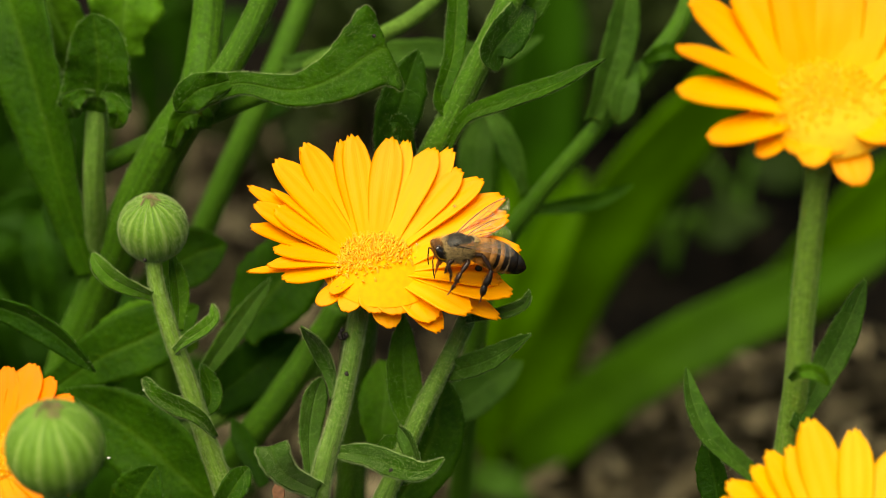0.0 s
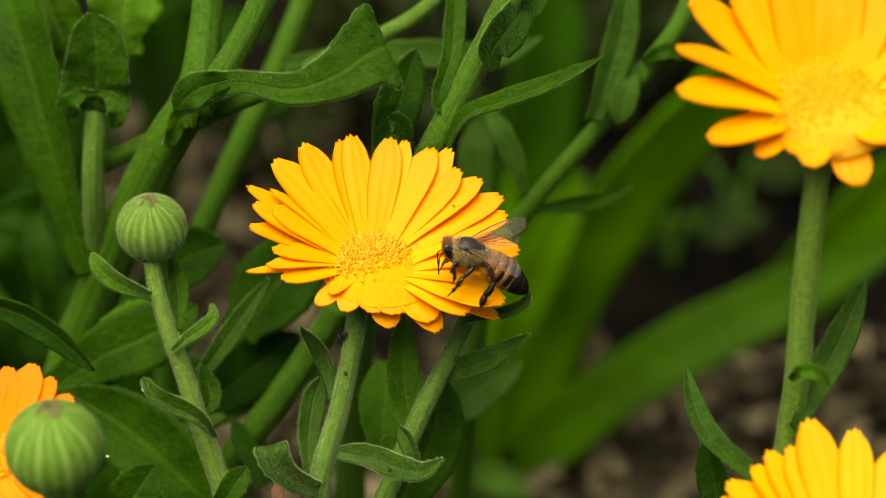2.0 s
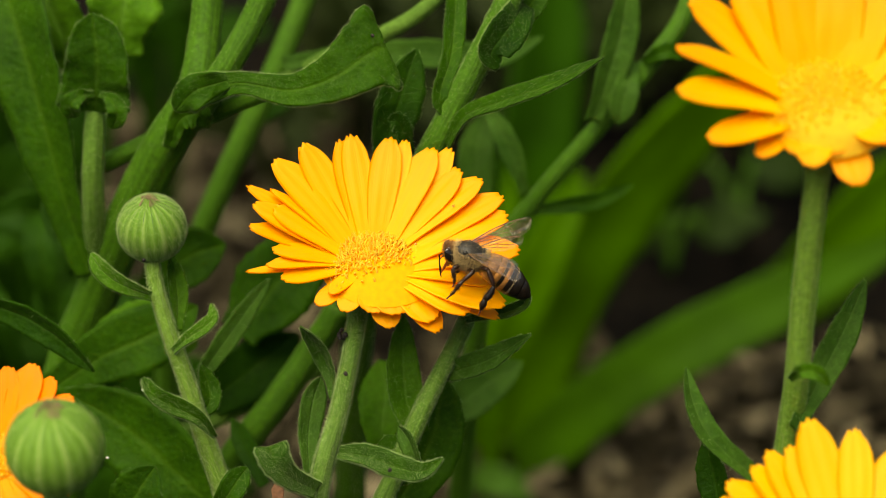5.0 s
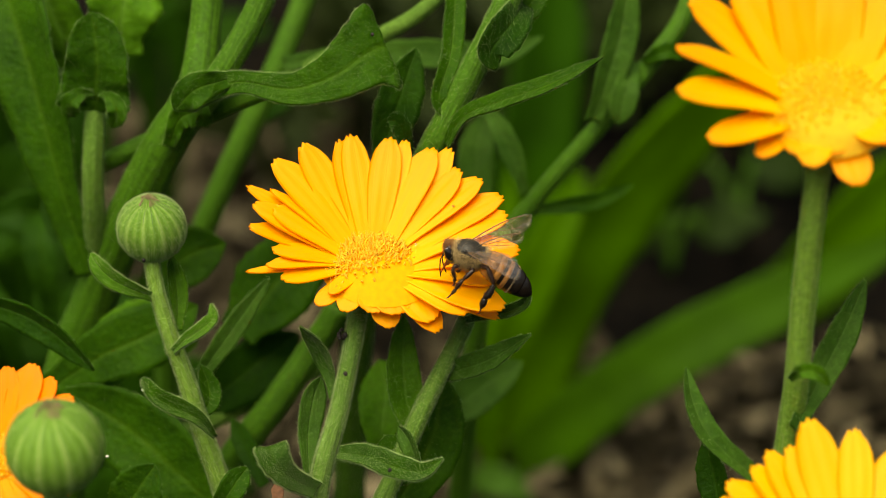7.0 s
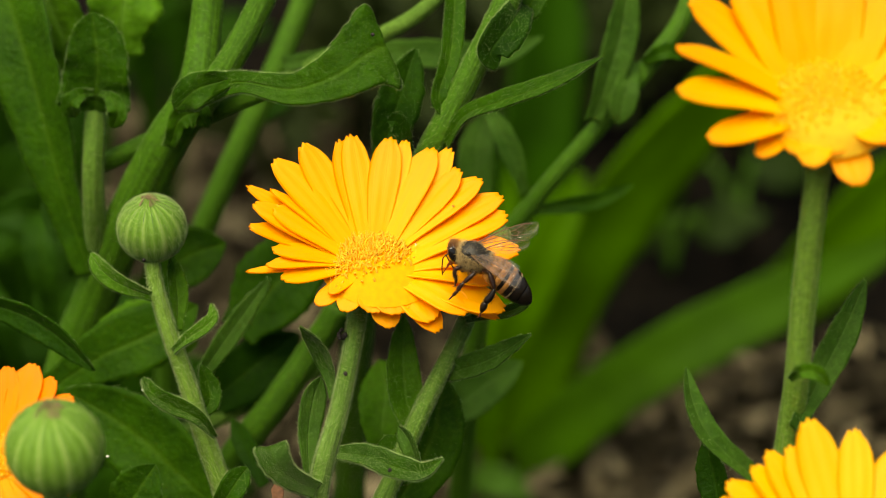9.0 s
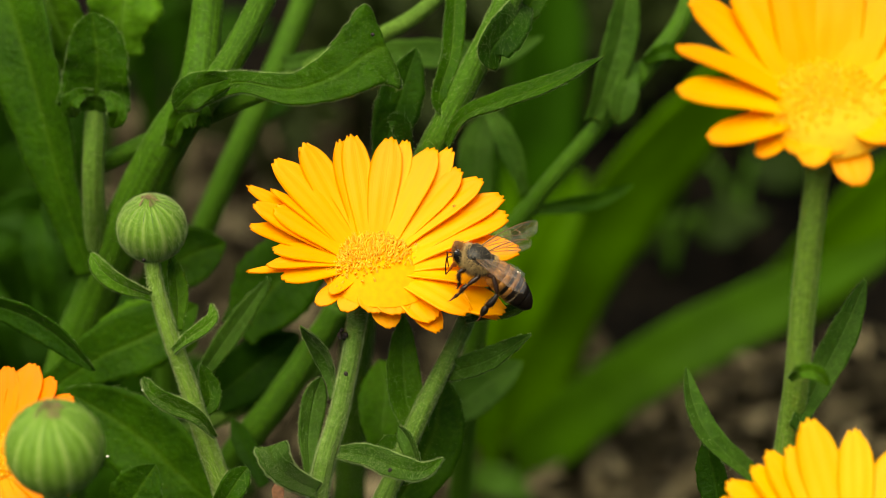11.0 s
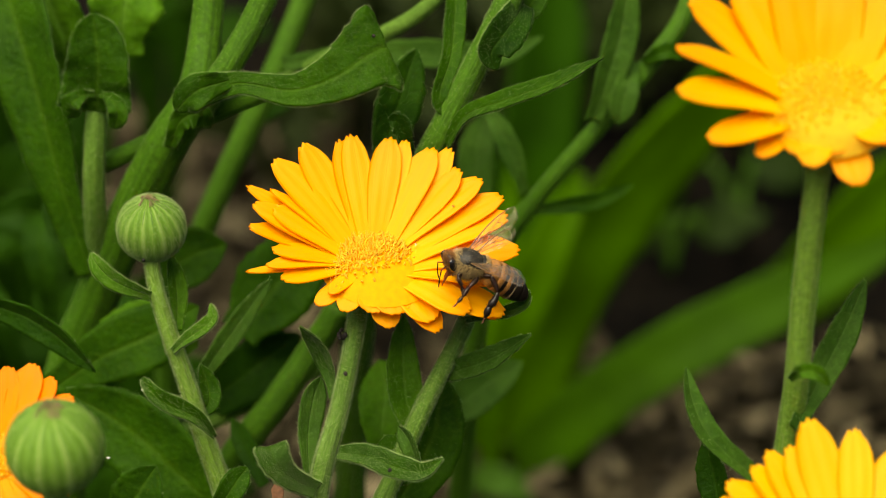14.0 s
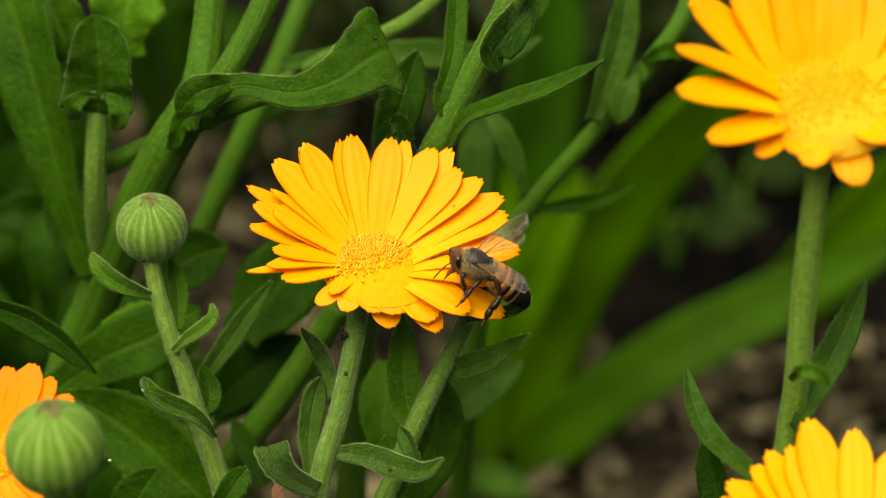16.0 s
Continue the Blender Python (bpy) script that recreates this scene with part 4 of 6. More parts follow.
leaf(left_stem, [(-0.0632, 0.0502, 0.2269), (-0.0648, 0.0512, 0.2327), (-0.0672, 0.0541, 0.2377), (-0.0700, 0.0589, 0.2420)], 0.01150, LEAF_PALE, 160, 65, fold=0.2, tilt=-20, wave=0.16, waves=2.3)
leaf(left_stem, [(-0.0548, 0.0529, 0.2277), (-0.0550, 0.0540, 0.2336), (-0.0541, 0.0569, 0.2386), (-0.0529, 0.0622, 0.2437)], 0.01300, LEAF_PALE, 160, 66, fold=0.2, tilt=15, wave=0.16, waves=2.3)
leaf(left_stem, [(-0.0600, 0.0308, 0.1973), (-0.0618, 0.0322, 0.2037), (-0.0642, 0.0347, 0.2121), (-0.0667, 0.0382, 0.2221), (-0.0700, 0.0443, 0.2328), (-0.0744, 0.0533, 0.2423)], 0.01500, LEAF, 700, 67, n=44, fold=0.35, tilt=-20, wave=0.10, waves=2.5, shape=((0, 0.28), (0.18, 0.38), (0.4, 0.5), (0.62, 0.75), (0.85, 1), (1, 1)))
leaf(left_stem, [(-0.0574, 0.0328, 0.1967), (-0.0616, 0.0364, 0.1991), (-0.0658, 0.0411, 0.2032), (-0.0681, 0.0468, 0.2090)], 0.00754, LEAF_DARK, 0, 69, fold=0.2, tilt=10)
leaf(left_stem, [(-0.0793, 0.0132, 0.2029), (-0.0710, 0.0126, 0.2017), (-0.0633, 0.0090, 0.1996), (-0.0562, 0.0058, 0.1940)], 0.00532, LEAF_DARK, 120, 70, fold=0.4, tilt=28)
leaf(left_stem, [(-0.0338, -0.0009, 0.1679), (-0.0422, 0.0028, 0.1744), (-0.0518, 0.0088, 0.1805), (-0.0630, 0.0138, 0.1850)], 0.01400, LEAF, 300, 71, fold=0.25, tilt=-10)
leaf(left_stem, [(-0.0489, -0.0321, 0.1883), (-0.0466, -0.0312, 0.1939), (-0.0445, -0.0296, 0.1968), (-0.0424, -0.0280, 0.1995)], 0.00750, LEAF, 60, 72, fold=0.3)
leaf(left_stem, [(-0.0422, 0.0096, 0.1866), (-0.0357, 0.0143, 0.1947), (-0.0287, 0.0219, 0.2019)], 0.00380, LEAF_GREY, 300, 73, fold=0.25, tilt=15)
leaf(left_stem, [(-0.0356, 0.0317, 0.1849), (-0.0317, 0.0341, 0.1891), (-0.0268, 0.0371, 0.1942), (-0.0190, 0.0395, 0.1984)], 0.01469, LEAF, 0, 74, fold=0.1)
leaf(left_stem, [(-0.0513, 0.0351, 0.1908), (-0.0454, 0.0380, 0.1959), (-0.0376, 0.0395, 0.1984)], 0.01077, LEAF, 0, 75, fold=0.2)
leaf(left_stem, [(-0.0448, 0.0299, 0.1678), (-0.0386, 0.0310, 0.1736), (-0.0321, 0.0334, 0.1779), (-0.0254, 0.0393, 0.1801)], 0.0105, LEAF_DARK, 0, 78, fold=0.2, tilt=8)
leaf(left_stem, [(-0.0664, 0.0193, 0.1814), (-0.0575, 0.0204, 0.1874), (-0.0489, 0.0224, 0.1907), (-0.0415, 0.0264, 0.1938)], 0.01142, LEAF, 0, 77, fold=0.15)
leaf(left_stem, [(-0.0613, 0.0245, 0.1825), (-0.0545, 0.0270, 0.1867), (-0.0478, 0.0274, 0.1875), (-0.0420, 0.0265, 0.1858)], 0.01257, LEAF_PALE, 0, 76, fold=0.2)

BASE_H = (0.0, 0.07, 0.0)
far_stem = plant("marigold_plant", BASE_H, "slender out of focus marigold stem with grey-green leaves", "plant", "leafy plants")
stem(far_stem, [(0.0445, 0.0630, 0.2391), (0.0411, 0.0586, 0.2315), (0.0350, 0.0553, 0.2239), (0.0259, 0.0515, 0.2132), (0.0167, 0.0496, 0.2019), (0.0085, 0.0500, 0.1866), BASE_H], [0.0016, 0.0016, 0.0016, 0.0016, 0.0016, 0.0018, 0.003], STEM_DARK, 500, seed=21, n=60)
leaf(far_stem, [(0.0258, 0.0491, 0.2171), (0.0283, 0.0510, 0.2243), (0.0307, 0.0554, 0.2319), (0.0322, 0.0607, 0.2412)], 0.00641, LEAF_GREY, 0, 81, fold=0.3, tilt=20)
leaf(far_stem, [(0.0330, 0.0561, 0.2251), (0.0317, 0.0505, 0.2235), (0.0307, 0.0486, 0.2201), (0.0300, 0.0480, 0.2171)], 0.00488, LEAF_GREY, 0, 82, fold=0.3)
leaf(far_stem, [(0.0348, 0.0543, 0.2260), (0.0370, 0.0532, 0.2281), (0.0390, 0.0534, 0.2285), (0.0415, 0.0536, 0.2269)], 0.00293, LEAF, 0, 83, fold=0.3)
leaf(far_stem, [(0.0145, 0.0525, 0.2008), (0.0128, 0.0544, 0.2063), (0.0106, 0.0569, 0.2106), (0.0077, 0.0612, 0.2141)], 0.00420, LEAF_GREY, 0, 84, fold=0.3)
leaf(far_stem, [(0.0093, 0.0565, 0.1899), (0.0063, 0.0594, 0.1988), (0.0060, 0.0627, 0.2046), (0.0076, 0.0678, 0.2094)], 0.00674, LEAF_GREY, 0, 86, fold=0.2)
leaf(far_stem, [(0.0153, 0.0553, 0.1958), (0.0220, 0.0558, 0.1967), (0.0282, 0.0581, 0.1966), (0.0350, 0.0614, 0.1983)], 0.00340, LEAF, 0, 85, fold=0.3)

BASE_Q = (-0.055, 0.10, 0.0)
blurred = plant("marigold_plant", BASE_Q, "pale green leafy stems out of focus deep in the bed", "plant", "leafy plants")
stem(blurred, [(-0.0239, 0.0960, 0.2263), (-0.0271, 0.0917, 0.2189), (-0.0324, 0.0853, 0.2078), (-0.0401, 0.0791, 0.1930), (-0.0469, 0.0751, 0.1780), (-0.0540, 0.0800, 0.1585), BASE_Q], [0.0020, 0.0021, 0.0022, 0.0023, 0.0023, 0.0023, 0.003], STEM_DARK, 0, seed=22, n=60)
stem(blurred, [(0.0025, 0.0533, 0.2423), (-0.0042, 0.0511, 0.2365), (-0.0100, 0.0512, 0.2327), (-0.0180, 0.0550, 0.2273), (-0.0311, 0.0680, 0.2139)], [0.0013, 0.0013, 0.0014, 0.0015, 0.0015], STEM, 0, seed=23, name="branch")
stem(blurred, [(-0.0178, 0.0296, 0.1913), (-0.0218, 0.0282, 0.1848), (-0.0287, 0.0250, 0.1752), (-0.0359, 0.0239, 0.1653), (-0.0431, 0.0286, 0.1496)], [0.0023, 0.0024, 0.0025, 0.0026, 0.003], STEM_DARK, 0, seed=24, name="branch")
stem(blurred, [(-0.0216, 0.0397, 0.1727), (-0.0284, 0.0347, 0.1721), (-0.0403, 0.0300, 0.1680), (-0.0538, 0.0304, 0.1607)], [0.0015, 0.0016, 0.0017, 0.0017], STEM, 0, seed=25, name="branch")
leaf(blurred, [(-0.0282, 0.0595, 0.2230), (-0.0163, 0.0621, 0.2236), (-0.0024, 0.0639, 0.2228), (0.0097, 0.0657, 0.2217), (0.0180, 0.0692, 0.2239)], 0.00538, LEAF_GREY, 0, 91, fold=0.3, tilt=-15)
leaf(blurred, [(-0.0404, 0.1067, 0.1849), (-0.0355, 0.1060, 0.1916), (-0.0297, 0.1064, 0.1964), (-0.0205, 0.1062, 0.2039)], 0.00675, LEAF_DARK, 0, 92, fold=0.2)
leaf(blurred, [(-0.0107, 0.0124, 0.1734), (-0.0103, 0.0150, 0.1779), (-0.0098, 0.0193, 0.1814), (-0.0108, 0.0251, 0.1835)], 0.00880, LEAF_PALE, 0, 93, fold=0.2)
leaf(blurred, [(-0.0045, 0.0373, 0.1646), (0.0016, 0.0378, 0.1654), (0.0078, 0.0415, 0.1679), (0.0145, 0.0452, 0.1703)], 0.00854, LEAF_GREY, 0, 94, fold=0.2)
leaf(blurred, [(-0.0304, 0.0144, 0.1649), (-0.0334, 0.0189, 0.1688), (-0.0365, 0.0235, 0.1727)], 0.00400, LEAF_DARK, 0, 95, fold=0.3)

leaf(blurred, [(-0.0739, 0.1052, 0.1621), (-0.0794, 0.1028, 0.1681), (-0.0849, 0.0990, 0.1715), (-0.0917, 0.0982, 0.1700)], 0.0090, LEAF_DARK, 0, 96, fold=0.3)
leaf(blurred, [(-0.0789, 0.0885, 0.1532), (-0.0796, 0.0887, 0.1637), (-0.0803, 0.0921, 0.1695), (-0.0798, 0.0993, 0.1720)], 0.0070, LEAF_DARK, 0, 97, fold=0.3)
leaf(blurred, [(-0.0867, 0.0970, 0.1480), (-0.0869, 0.0962, 0.1566), (-0.0888, 0.0948, 0.1641), (-0.0928, 0.0965, 0.1671)], 0.0080, LEAF_DARK, 0, 98, fold=0.3, tilt=20)


# ---- specks and drops ----
def bead(parent, name, centre, radius, mat, label, squash=0.7, seed=0):
    bm = bmesh.new()
    bmesh.ops.create_icosphere(bm, subdivisions=2, radius=radius)
    for q in bm.verts:
        q.co *= 1 + 0.45 * noise.noise(q.co / radius * 1.3 + Vector((seed * 3.3, 0, 0)))
        q.co.z *= squash
        q.co += Vector(centre)
    me = bpy.data.meshes.new(name)
    bm.to_mesh(me)
    bm.free()
    me.polygons.foreach_set("use_smooth", [True] * len(me.polygons))
    return part(name, me, mat, parent, label)


DROP, _dn, _dl, _db = material("clear_drop", 0.05)
_db.inputs["Transmission Weight"].default_value = 1.0
_db.inputs["IOR"].default_value = 1.33
bead(main, "speck", (-0.0149, -0.0111, 0.2044), 0.00036, SPECK, "dark brown speck on the stem", 1.0, 0)
_rnd = random.Random(8)
for k in range(11):
    c = (-0.0157 + _rnd.gauss(0, 0.00022), -0.0056 + _rnd.gauss(0, 0.0004), 0.2074 + _rnd.gauss(0, 0.0008))
    bead(main, "speck", c, _rnd.uniform(0.00025, 0.0006), SPECK, "dark brown crumb in a clump under the flower head", _rnd.uniform(0.6, 1.3), k + 20)
for k, c in enumerate([(-0.00426, 0.00058, 0.22060), (-0.00188, -0.00887, 0.21439), (0.00166, 0.00465, 0.22501)]):
    bead(HEAD_M, "water_drop", c, 0.00024, DROP, "clear water drop on a petal", 0.8, k)
bead(main, "speck", (-0.0080, -0.0240, 0.1956), 0.00030, SPECK, "dark brown speck on the leaf", 1.0, 7)
bead(left_stem, "speck", (-0.0108, 0.0169, 0.2483), 0.00030, SPECK, "dark brown speck on the leaf", 1.0, 8)
bead(third, "speck", (-0.0451, -0.0065, 0.2218), 0.00030, SPECK, "dark brown speck under the bud", 1.0, 9)

FLUFF = plain("white_fluff", (0.75, 0.75, 0.70), 0.7, 0.2, 900, 0.1, 0.3)
for parent, c, q in ((third, (-0.0460, -0.0116, 0.2018), 0.00022), (left_stem, (-0.0508, -0.0200, 0.1953), 0.00026)):
    bead(parent, "fluff", c, q, FLUFF, "bit of white fluff caught on a leaf", 0.6, 4)
DRY = plain("dry_bract", (0.24, 0.12, 0.065), 0.7, 0.2, 700, 0.35, 0.25)
leaf(main, [(-0.0253, -0.0201, 0.1851), (-0.0252, -0.0209, 0.1878), (-0.0254, -0.0185, 0.1879), (-0.0259, -0.0156, 0.1870)], 0.0019, DRY, 0, 111, "withered reddish brown bract at the stem", fold=0.4)

# ---- low growth in the shade behind ----
def shade_plants():
    rnd = random.Random(31)
    spots = [(rnd.uniform(-0.27, -0.085), rnd.uniform(0.10, 0.34), rnd.uniform(0.05, 0.16), 0.030) for _ in range(40)]
    spots += [(rnd.uniform(-0.06, 0.34), rnd.uniform(0.40, 0.80), rnd.uniform(0.03, 0.09), 0.03) for _ in range(60)]
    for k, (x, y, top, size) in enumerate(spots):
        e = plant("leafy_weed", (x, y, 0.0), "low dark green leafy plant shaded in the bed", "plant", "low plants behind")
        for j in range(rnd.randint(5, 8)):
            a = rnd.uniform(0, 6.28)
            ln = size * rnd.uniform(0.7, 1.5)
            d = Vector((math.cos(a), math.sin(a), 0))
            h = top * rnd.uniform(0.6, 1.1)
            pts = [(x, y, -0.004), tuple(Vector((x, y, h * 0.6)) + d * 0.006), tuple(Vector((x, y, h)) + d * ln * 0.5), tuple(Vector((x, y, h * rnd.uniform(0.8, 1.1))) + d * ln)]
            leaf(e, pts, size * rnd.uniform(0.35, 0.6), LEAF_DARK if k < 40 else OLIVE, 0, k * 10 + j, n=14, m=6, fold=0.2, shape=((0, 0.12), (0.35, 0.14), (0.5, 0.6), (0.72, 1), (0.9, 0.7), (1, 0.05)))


shade_plants()


def round_weed(x, y, leaves, label="low weed with round green leaves, shade put into their colour"):
    """A creeping weed: each leaf a bearing, a reach, a height and a size in metres."""
    e = plant("round_leaved_weed", (x, y, 0.0), label, "plant", "low plants behind")
    for k, (a, reach, top, size) in enumerate(leaves):
        d = Vector((math.cos(radians(a)), math.sin(radians(a)), 0))
        foot, tip = Vector((x, y, -0.004)), Vector((x, y, top)) + d * reach
        bend = foot.lerp(tip, 0.6) + UP * 0.012
        stem(e, [foot, bend, tip], [0.0012, 0.001, 0.0009], STEM_DARK, n=12, name="stalk")
        leaf(e, [tip - d * size * 0.1, tip + d * size * 0.45 + UP * 0.003, tip + d * size], size, ROUND_GREEN, 0, 300 + k, n=14, m=8, fold=0.12, shape=((0, 0.25), (0.15, 0.75), (0.4, 1), (0.65, 0.95), (0.88, 0.6), (1, 0.05)))


round_weed(0.105, 0.400, [(10, 0.004, 0.022, 0.024), (150, 0.020, 0.016, 0.018), (265, 0.012, 0.012, 0.016), (70, 0.03, 0.03, 0.02)])
round_weed(0.078, 0.372, [(200, 0.004, 0.012, 0.016), (330, 0.010, 0.016, 0.015), (95, 0.014, 0.014, 0.014)])
round_weed(0.140, 0.440, [(40, 0.006, 0.03, 0.022), (180, 0.018, 0.022, 0.020), (300, 0.01, 0.02, 0.018)])


# ---- the bee: built nose along +x, left side +y, back +z, in metres ----
def bee_part(name, verts, faces, mat, parent, m=None, label="", uvs=None, kind="", smooth=True):
    ob = new(name, mesh_of(name, verts, faces, uvs, smooth))
    ob.data.materials.append(mat)
    ob.parent = parent
    if m is not None:
        ob.matrix_basis = m
    return tagged(ob, label, kind=kind)


def lathe(profile, sides=28, sy=1.0, sz=1.0, bend=0.0):
    """A body of revolution along x from (x, radius) pairs in millimetres."""
    v, f, uv = [], [], []
    n = len(profile)
    for i, (x, q) in enumerate(profile):
        for k in range(sides):
            w = 2 * math.pi * k / sides
            v.append(Vector((x / 1000, q * sy * math.cos(w) / 1000, (q * sz * math.sin(w) + bend * x * x) / 1000)))
            uv.append((k / sides, i / (n - 1)))
    for i in range(n - 1):
        for k in range(sides):
            k2 = (k + 1) % sides
            f.append((i * sides + k, (i + 1) * sides + k, (i + 1) * sides + k2, i * sides + k2))
    f.append(tuple(range(sides)))
    f.append(tuple((n - 1) * sides + k for k in range(sides))[::-1])
    if profile[-1][0] > profile[0][0]:
        f = [q[::-1] for q in f]
    return v, f, uv


CHITIN = plain("black_chitin", (0.010, 0.007, 0.005), 0.30, 0.35, 1500, 0.3, relief=0.00008)
AMBER = plain("amber_chitin", (0.36, 0.165, 0.042), 0.36, 0.4, 900, 0.4, relief=0.00008)
BEE_EYE = plain("bee_eye", (0.010, 0.008, 0.007), 0.12, 0.7, 3000, 0.2, relief=0.00001)
BEE_LEG = plain("brown_leg", (0.022, 0.009, 0.005), 0.32, 0.35, 1500, 0.4, relief=0.00004)
BEE_FOOT = plain("reddish_foot", (0.085, 0.022, 0.008), 0.4, 0.4, 1500, 0.3, relief=0.00004)
BEE_FUR = plain("tan_fur", (0.55, 0.40, 0.18), 0.7, 0.2, 900, 0.3, 0.25, relief=0.00001)
BEE_DOWN = plain("grey_back_fur", (0.22, 0.18, 0.11), 0.7, 0.2, 900, 0.3, 0.2, relief=0.00001)
BEE_FACE = plain("brown_face_fur", (0.26, 0.12, 0.04), 0.7, 0.2, 900, 0.3, 0.2, relief=0.00001)
BEE_BAND = plain("pale_hair_band", (0.32, 0.25, 0.15), 0.7, 0.2, 900, 0.3, relief=0.00001)
THORAX = plain("thorax_shield", (0.016, 0.014, 0.010), 0.50, 0.35, 1500, 0.5, relief=0.00012)
HEAD_SHELL = plain("brown_head_shell", (0.045, 0.016, 0.007), 0.4, 0.4, 1500, 0.5, relief=0.00008)
TONGUE = plain("red_brown_mouthparts", (0.20, 0.045, 0.012), 0.32, 0.5, 1500, 0.3, relief=0.00004)


def wing_material():
    """A clear film: mostly open, with a thin smoky body and a silvery gloss."""
    m, n, l, b = material("clear_wing", 0.3)
    b.inputs["Base Color"].default_value = (0.36, 0.26, 0.14, 1)
    tr = n.new("ShaderNodeBsdfTransparent")
    tr.inputs[0].default_value = (0.97, 0.94, 0.88, 1)
    t = noise_tex(n, l, 900, 3)
    mx = n.new("ShaderNodeMixShader")
    l.new(ramp_of(n, l, t.outputs[0], [(0.35, (0.01, 0.01, 0.01)), (0.7, (0.06, 0.06, 0.06))]), mx.inputs[0])
    gl = n.new("ShaderNodeBsdfGlossy")
    gl.inputs["Color"].default_value = (0.97, 0.93, 0.84, 1)
    gl.inputs["Roughness"].default_value = 0.22
    lw = n.new("ShaderNodeLayerWeight")
    lw.inputs["Blend"].default_value = 0.35
    shine = n.new("ShaderNodeMixShader")
    l.new(maths(n, l, "ADD", maths(n, l, "MULTIPLY", lw.outputs["Fresnel"], 0.17), 0.004), shine.inputs[0])
    bp = bump(n, l, b, t.outputs[0], 0.6, 0.0004)
    l.new(bp, gl.inputs["Normal"])
    l.new(tr.outputs[0], mx.inputs[1])
    l.new(b.outputs[0], mx.inputs[2])
    l.new(mx.outputs[0], shine.inputs[1])
    l.new(gl.outputs[0], shine.inputs[2])
    l.new(shine.outputs[0], n["Material Output"].inputs[0])
    return m


WING = wing_material()
VEIN = plain("wing_vein", (0.13, 0.07, 0.03), 0.4, relief=0.00001)


def swept(profile, n=26):
    """A smooth outline through the (x, radius) pairs of a body of revolution."""
    return [(p.x, max(0.02, p.y)) for p in spline([(x, q, 0) for x, q in profile], n)]


def limb(pts, radii, n=10, sides=10):
    return tube([Vector(p) / 1000 for p in pts], [q / 1000 for q in radii], sides=sides, n=n, ridge=0.0)


def fur(parent, verts, faces, count, length, mat, seed, name="fur"):
    hv, hf = fuzz(verts, faces, count, length, 0.00005, seed, 0.5)
    return bee_part(name, hv, hf, mat, parent, label="short dense hairs", kind="stuff")


def wing(parent, name, length, width, m):
    """A wing along -x: thin clear sheet with a slight camber and raised veins."""
    v, f, nx, ny = [], [], 22, 8
    def outline(s):
        return (0.10 + 0.90 * math.sin(math.pi * min(1, s * 0.80 + 0.02)) ** 0.8) * (1 - max(0, s - 0.86) ** 2 * 42)
    def at(s, t):
        w = width * outline(s)
        y = -0.30 * width * s ** 0.5 * 0.4 + w * (t - 0.22)
        return Vector((-length * s, y, 0.05 * length * math.sin(3 * s) * 0.5 + 0.03 * width * math.sin(t * 9) * s)) / 1000
    for side in (1, -1):
        for i in range(nx + 1):
            for j in range(ny + 1):
                v.append(at(i / nx, j / ny) + Vector((0, 0, side * 0.000012)))
    off, w = (nx + 1) * (ny + 1), ny + 1
    for i in range(nx):
        for j in range(ny):
            a = i * w + j
            f.append((a, a + 1, a + w + 1, a + w))
            f.append((off + a, off + a + w, off + a + w + 1, off + a + 1))
    ob = bee_part(name, v, f, WING, parent, m, "clear brownish wing with dark veins")
    veins = [[(0.0, 0.12), (0.4, 0.05), (0.75, 0.03), (0.9, 0.12)], [(0.02, 0.3), (0.4, 0.32), (0.62, 0.25), (0.8, 0.1)],
             [(0.02, 0.5), (0.35, 0.62), (0.6, 0.82)], [(0.4, 0.32), (0.55, 0.5), (0.78, 0.7)], [(0.62, 0.25), (0.66, 0.45), (0.6, 0.56)], [(0.35, 0.62), (0.42, 0.45), (0.4, 0.32)]]
    veins_v, veins_f = [], []
    for k, path in enumerate(veins):
        q = 0.00009 if k == 0 else 0.00005
        g = tube([at(s, t) for s, t in path], [q, q * 0.6], sides=5, n=12, ridge=0)
        if name == "forewing":
            bee_part("vein", g[0], g[1], VEIN, ob)
        else:
            veins_v += [q.copy() for q in g[0]]
            veins_f += [tuple(i + len(veins_v) - len(g[0]) for i in q) for q in g[1]]
    if veins_v:
        me = ob.data
        me2 = mesh_of(name, [q.co.copy() for q in me.vertices] + veins_v, [tuple(q.vertices) for q in me.polygons] + [tuple(i + len(me.vertices) for i in q) for q in veins_f])
        me2.materials.append(WING)
        me2.materials.append(VEIN)
        for k in range(len(me.polygons), len(me2.polygons)):
            me2.polygons[k].material_index = 1
        ob.data = me2
    return ob


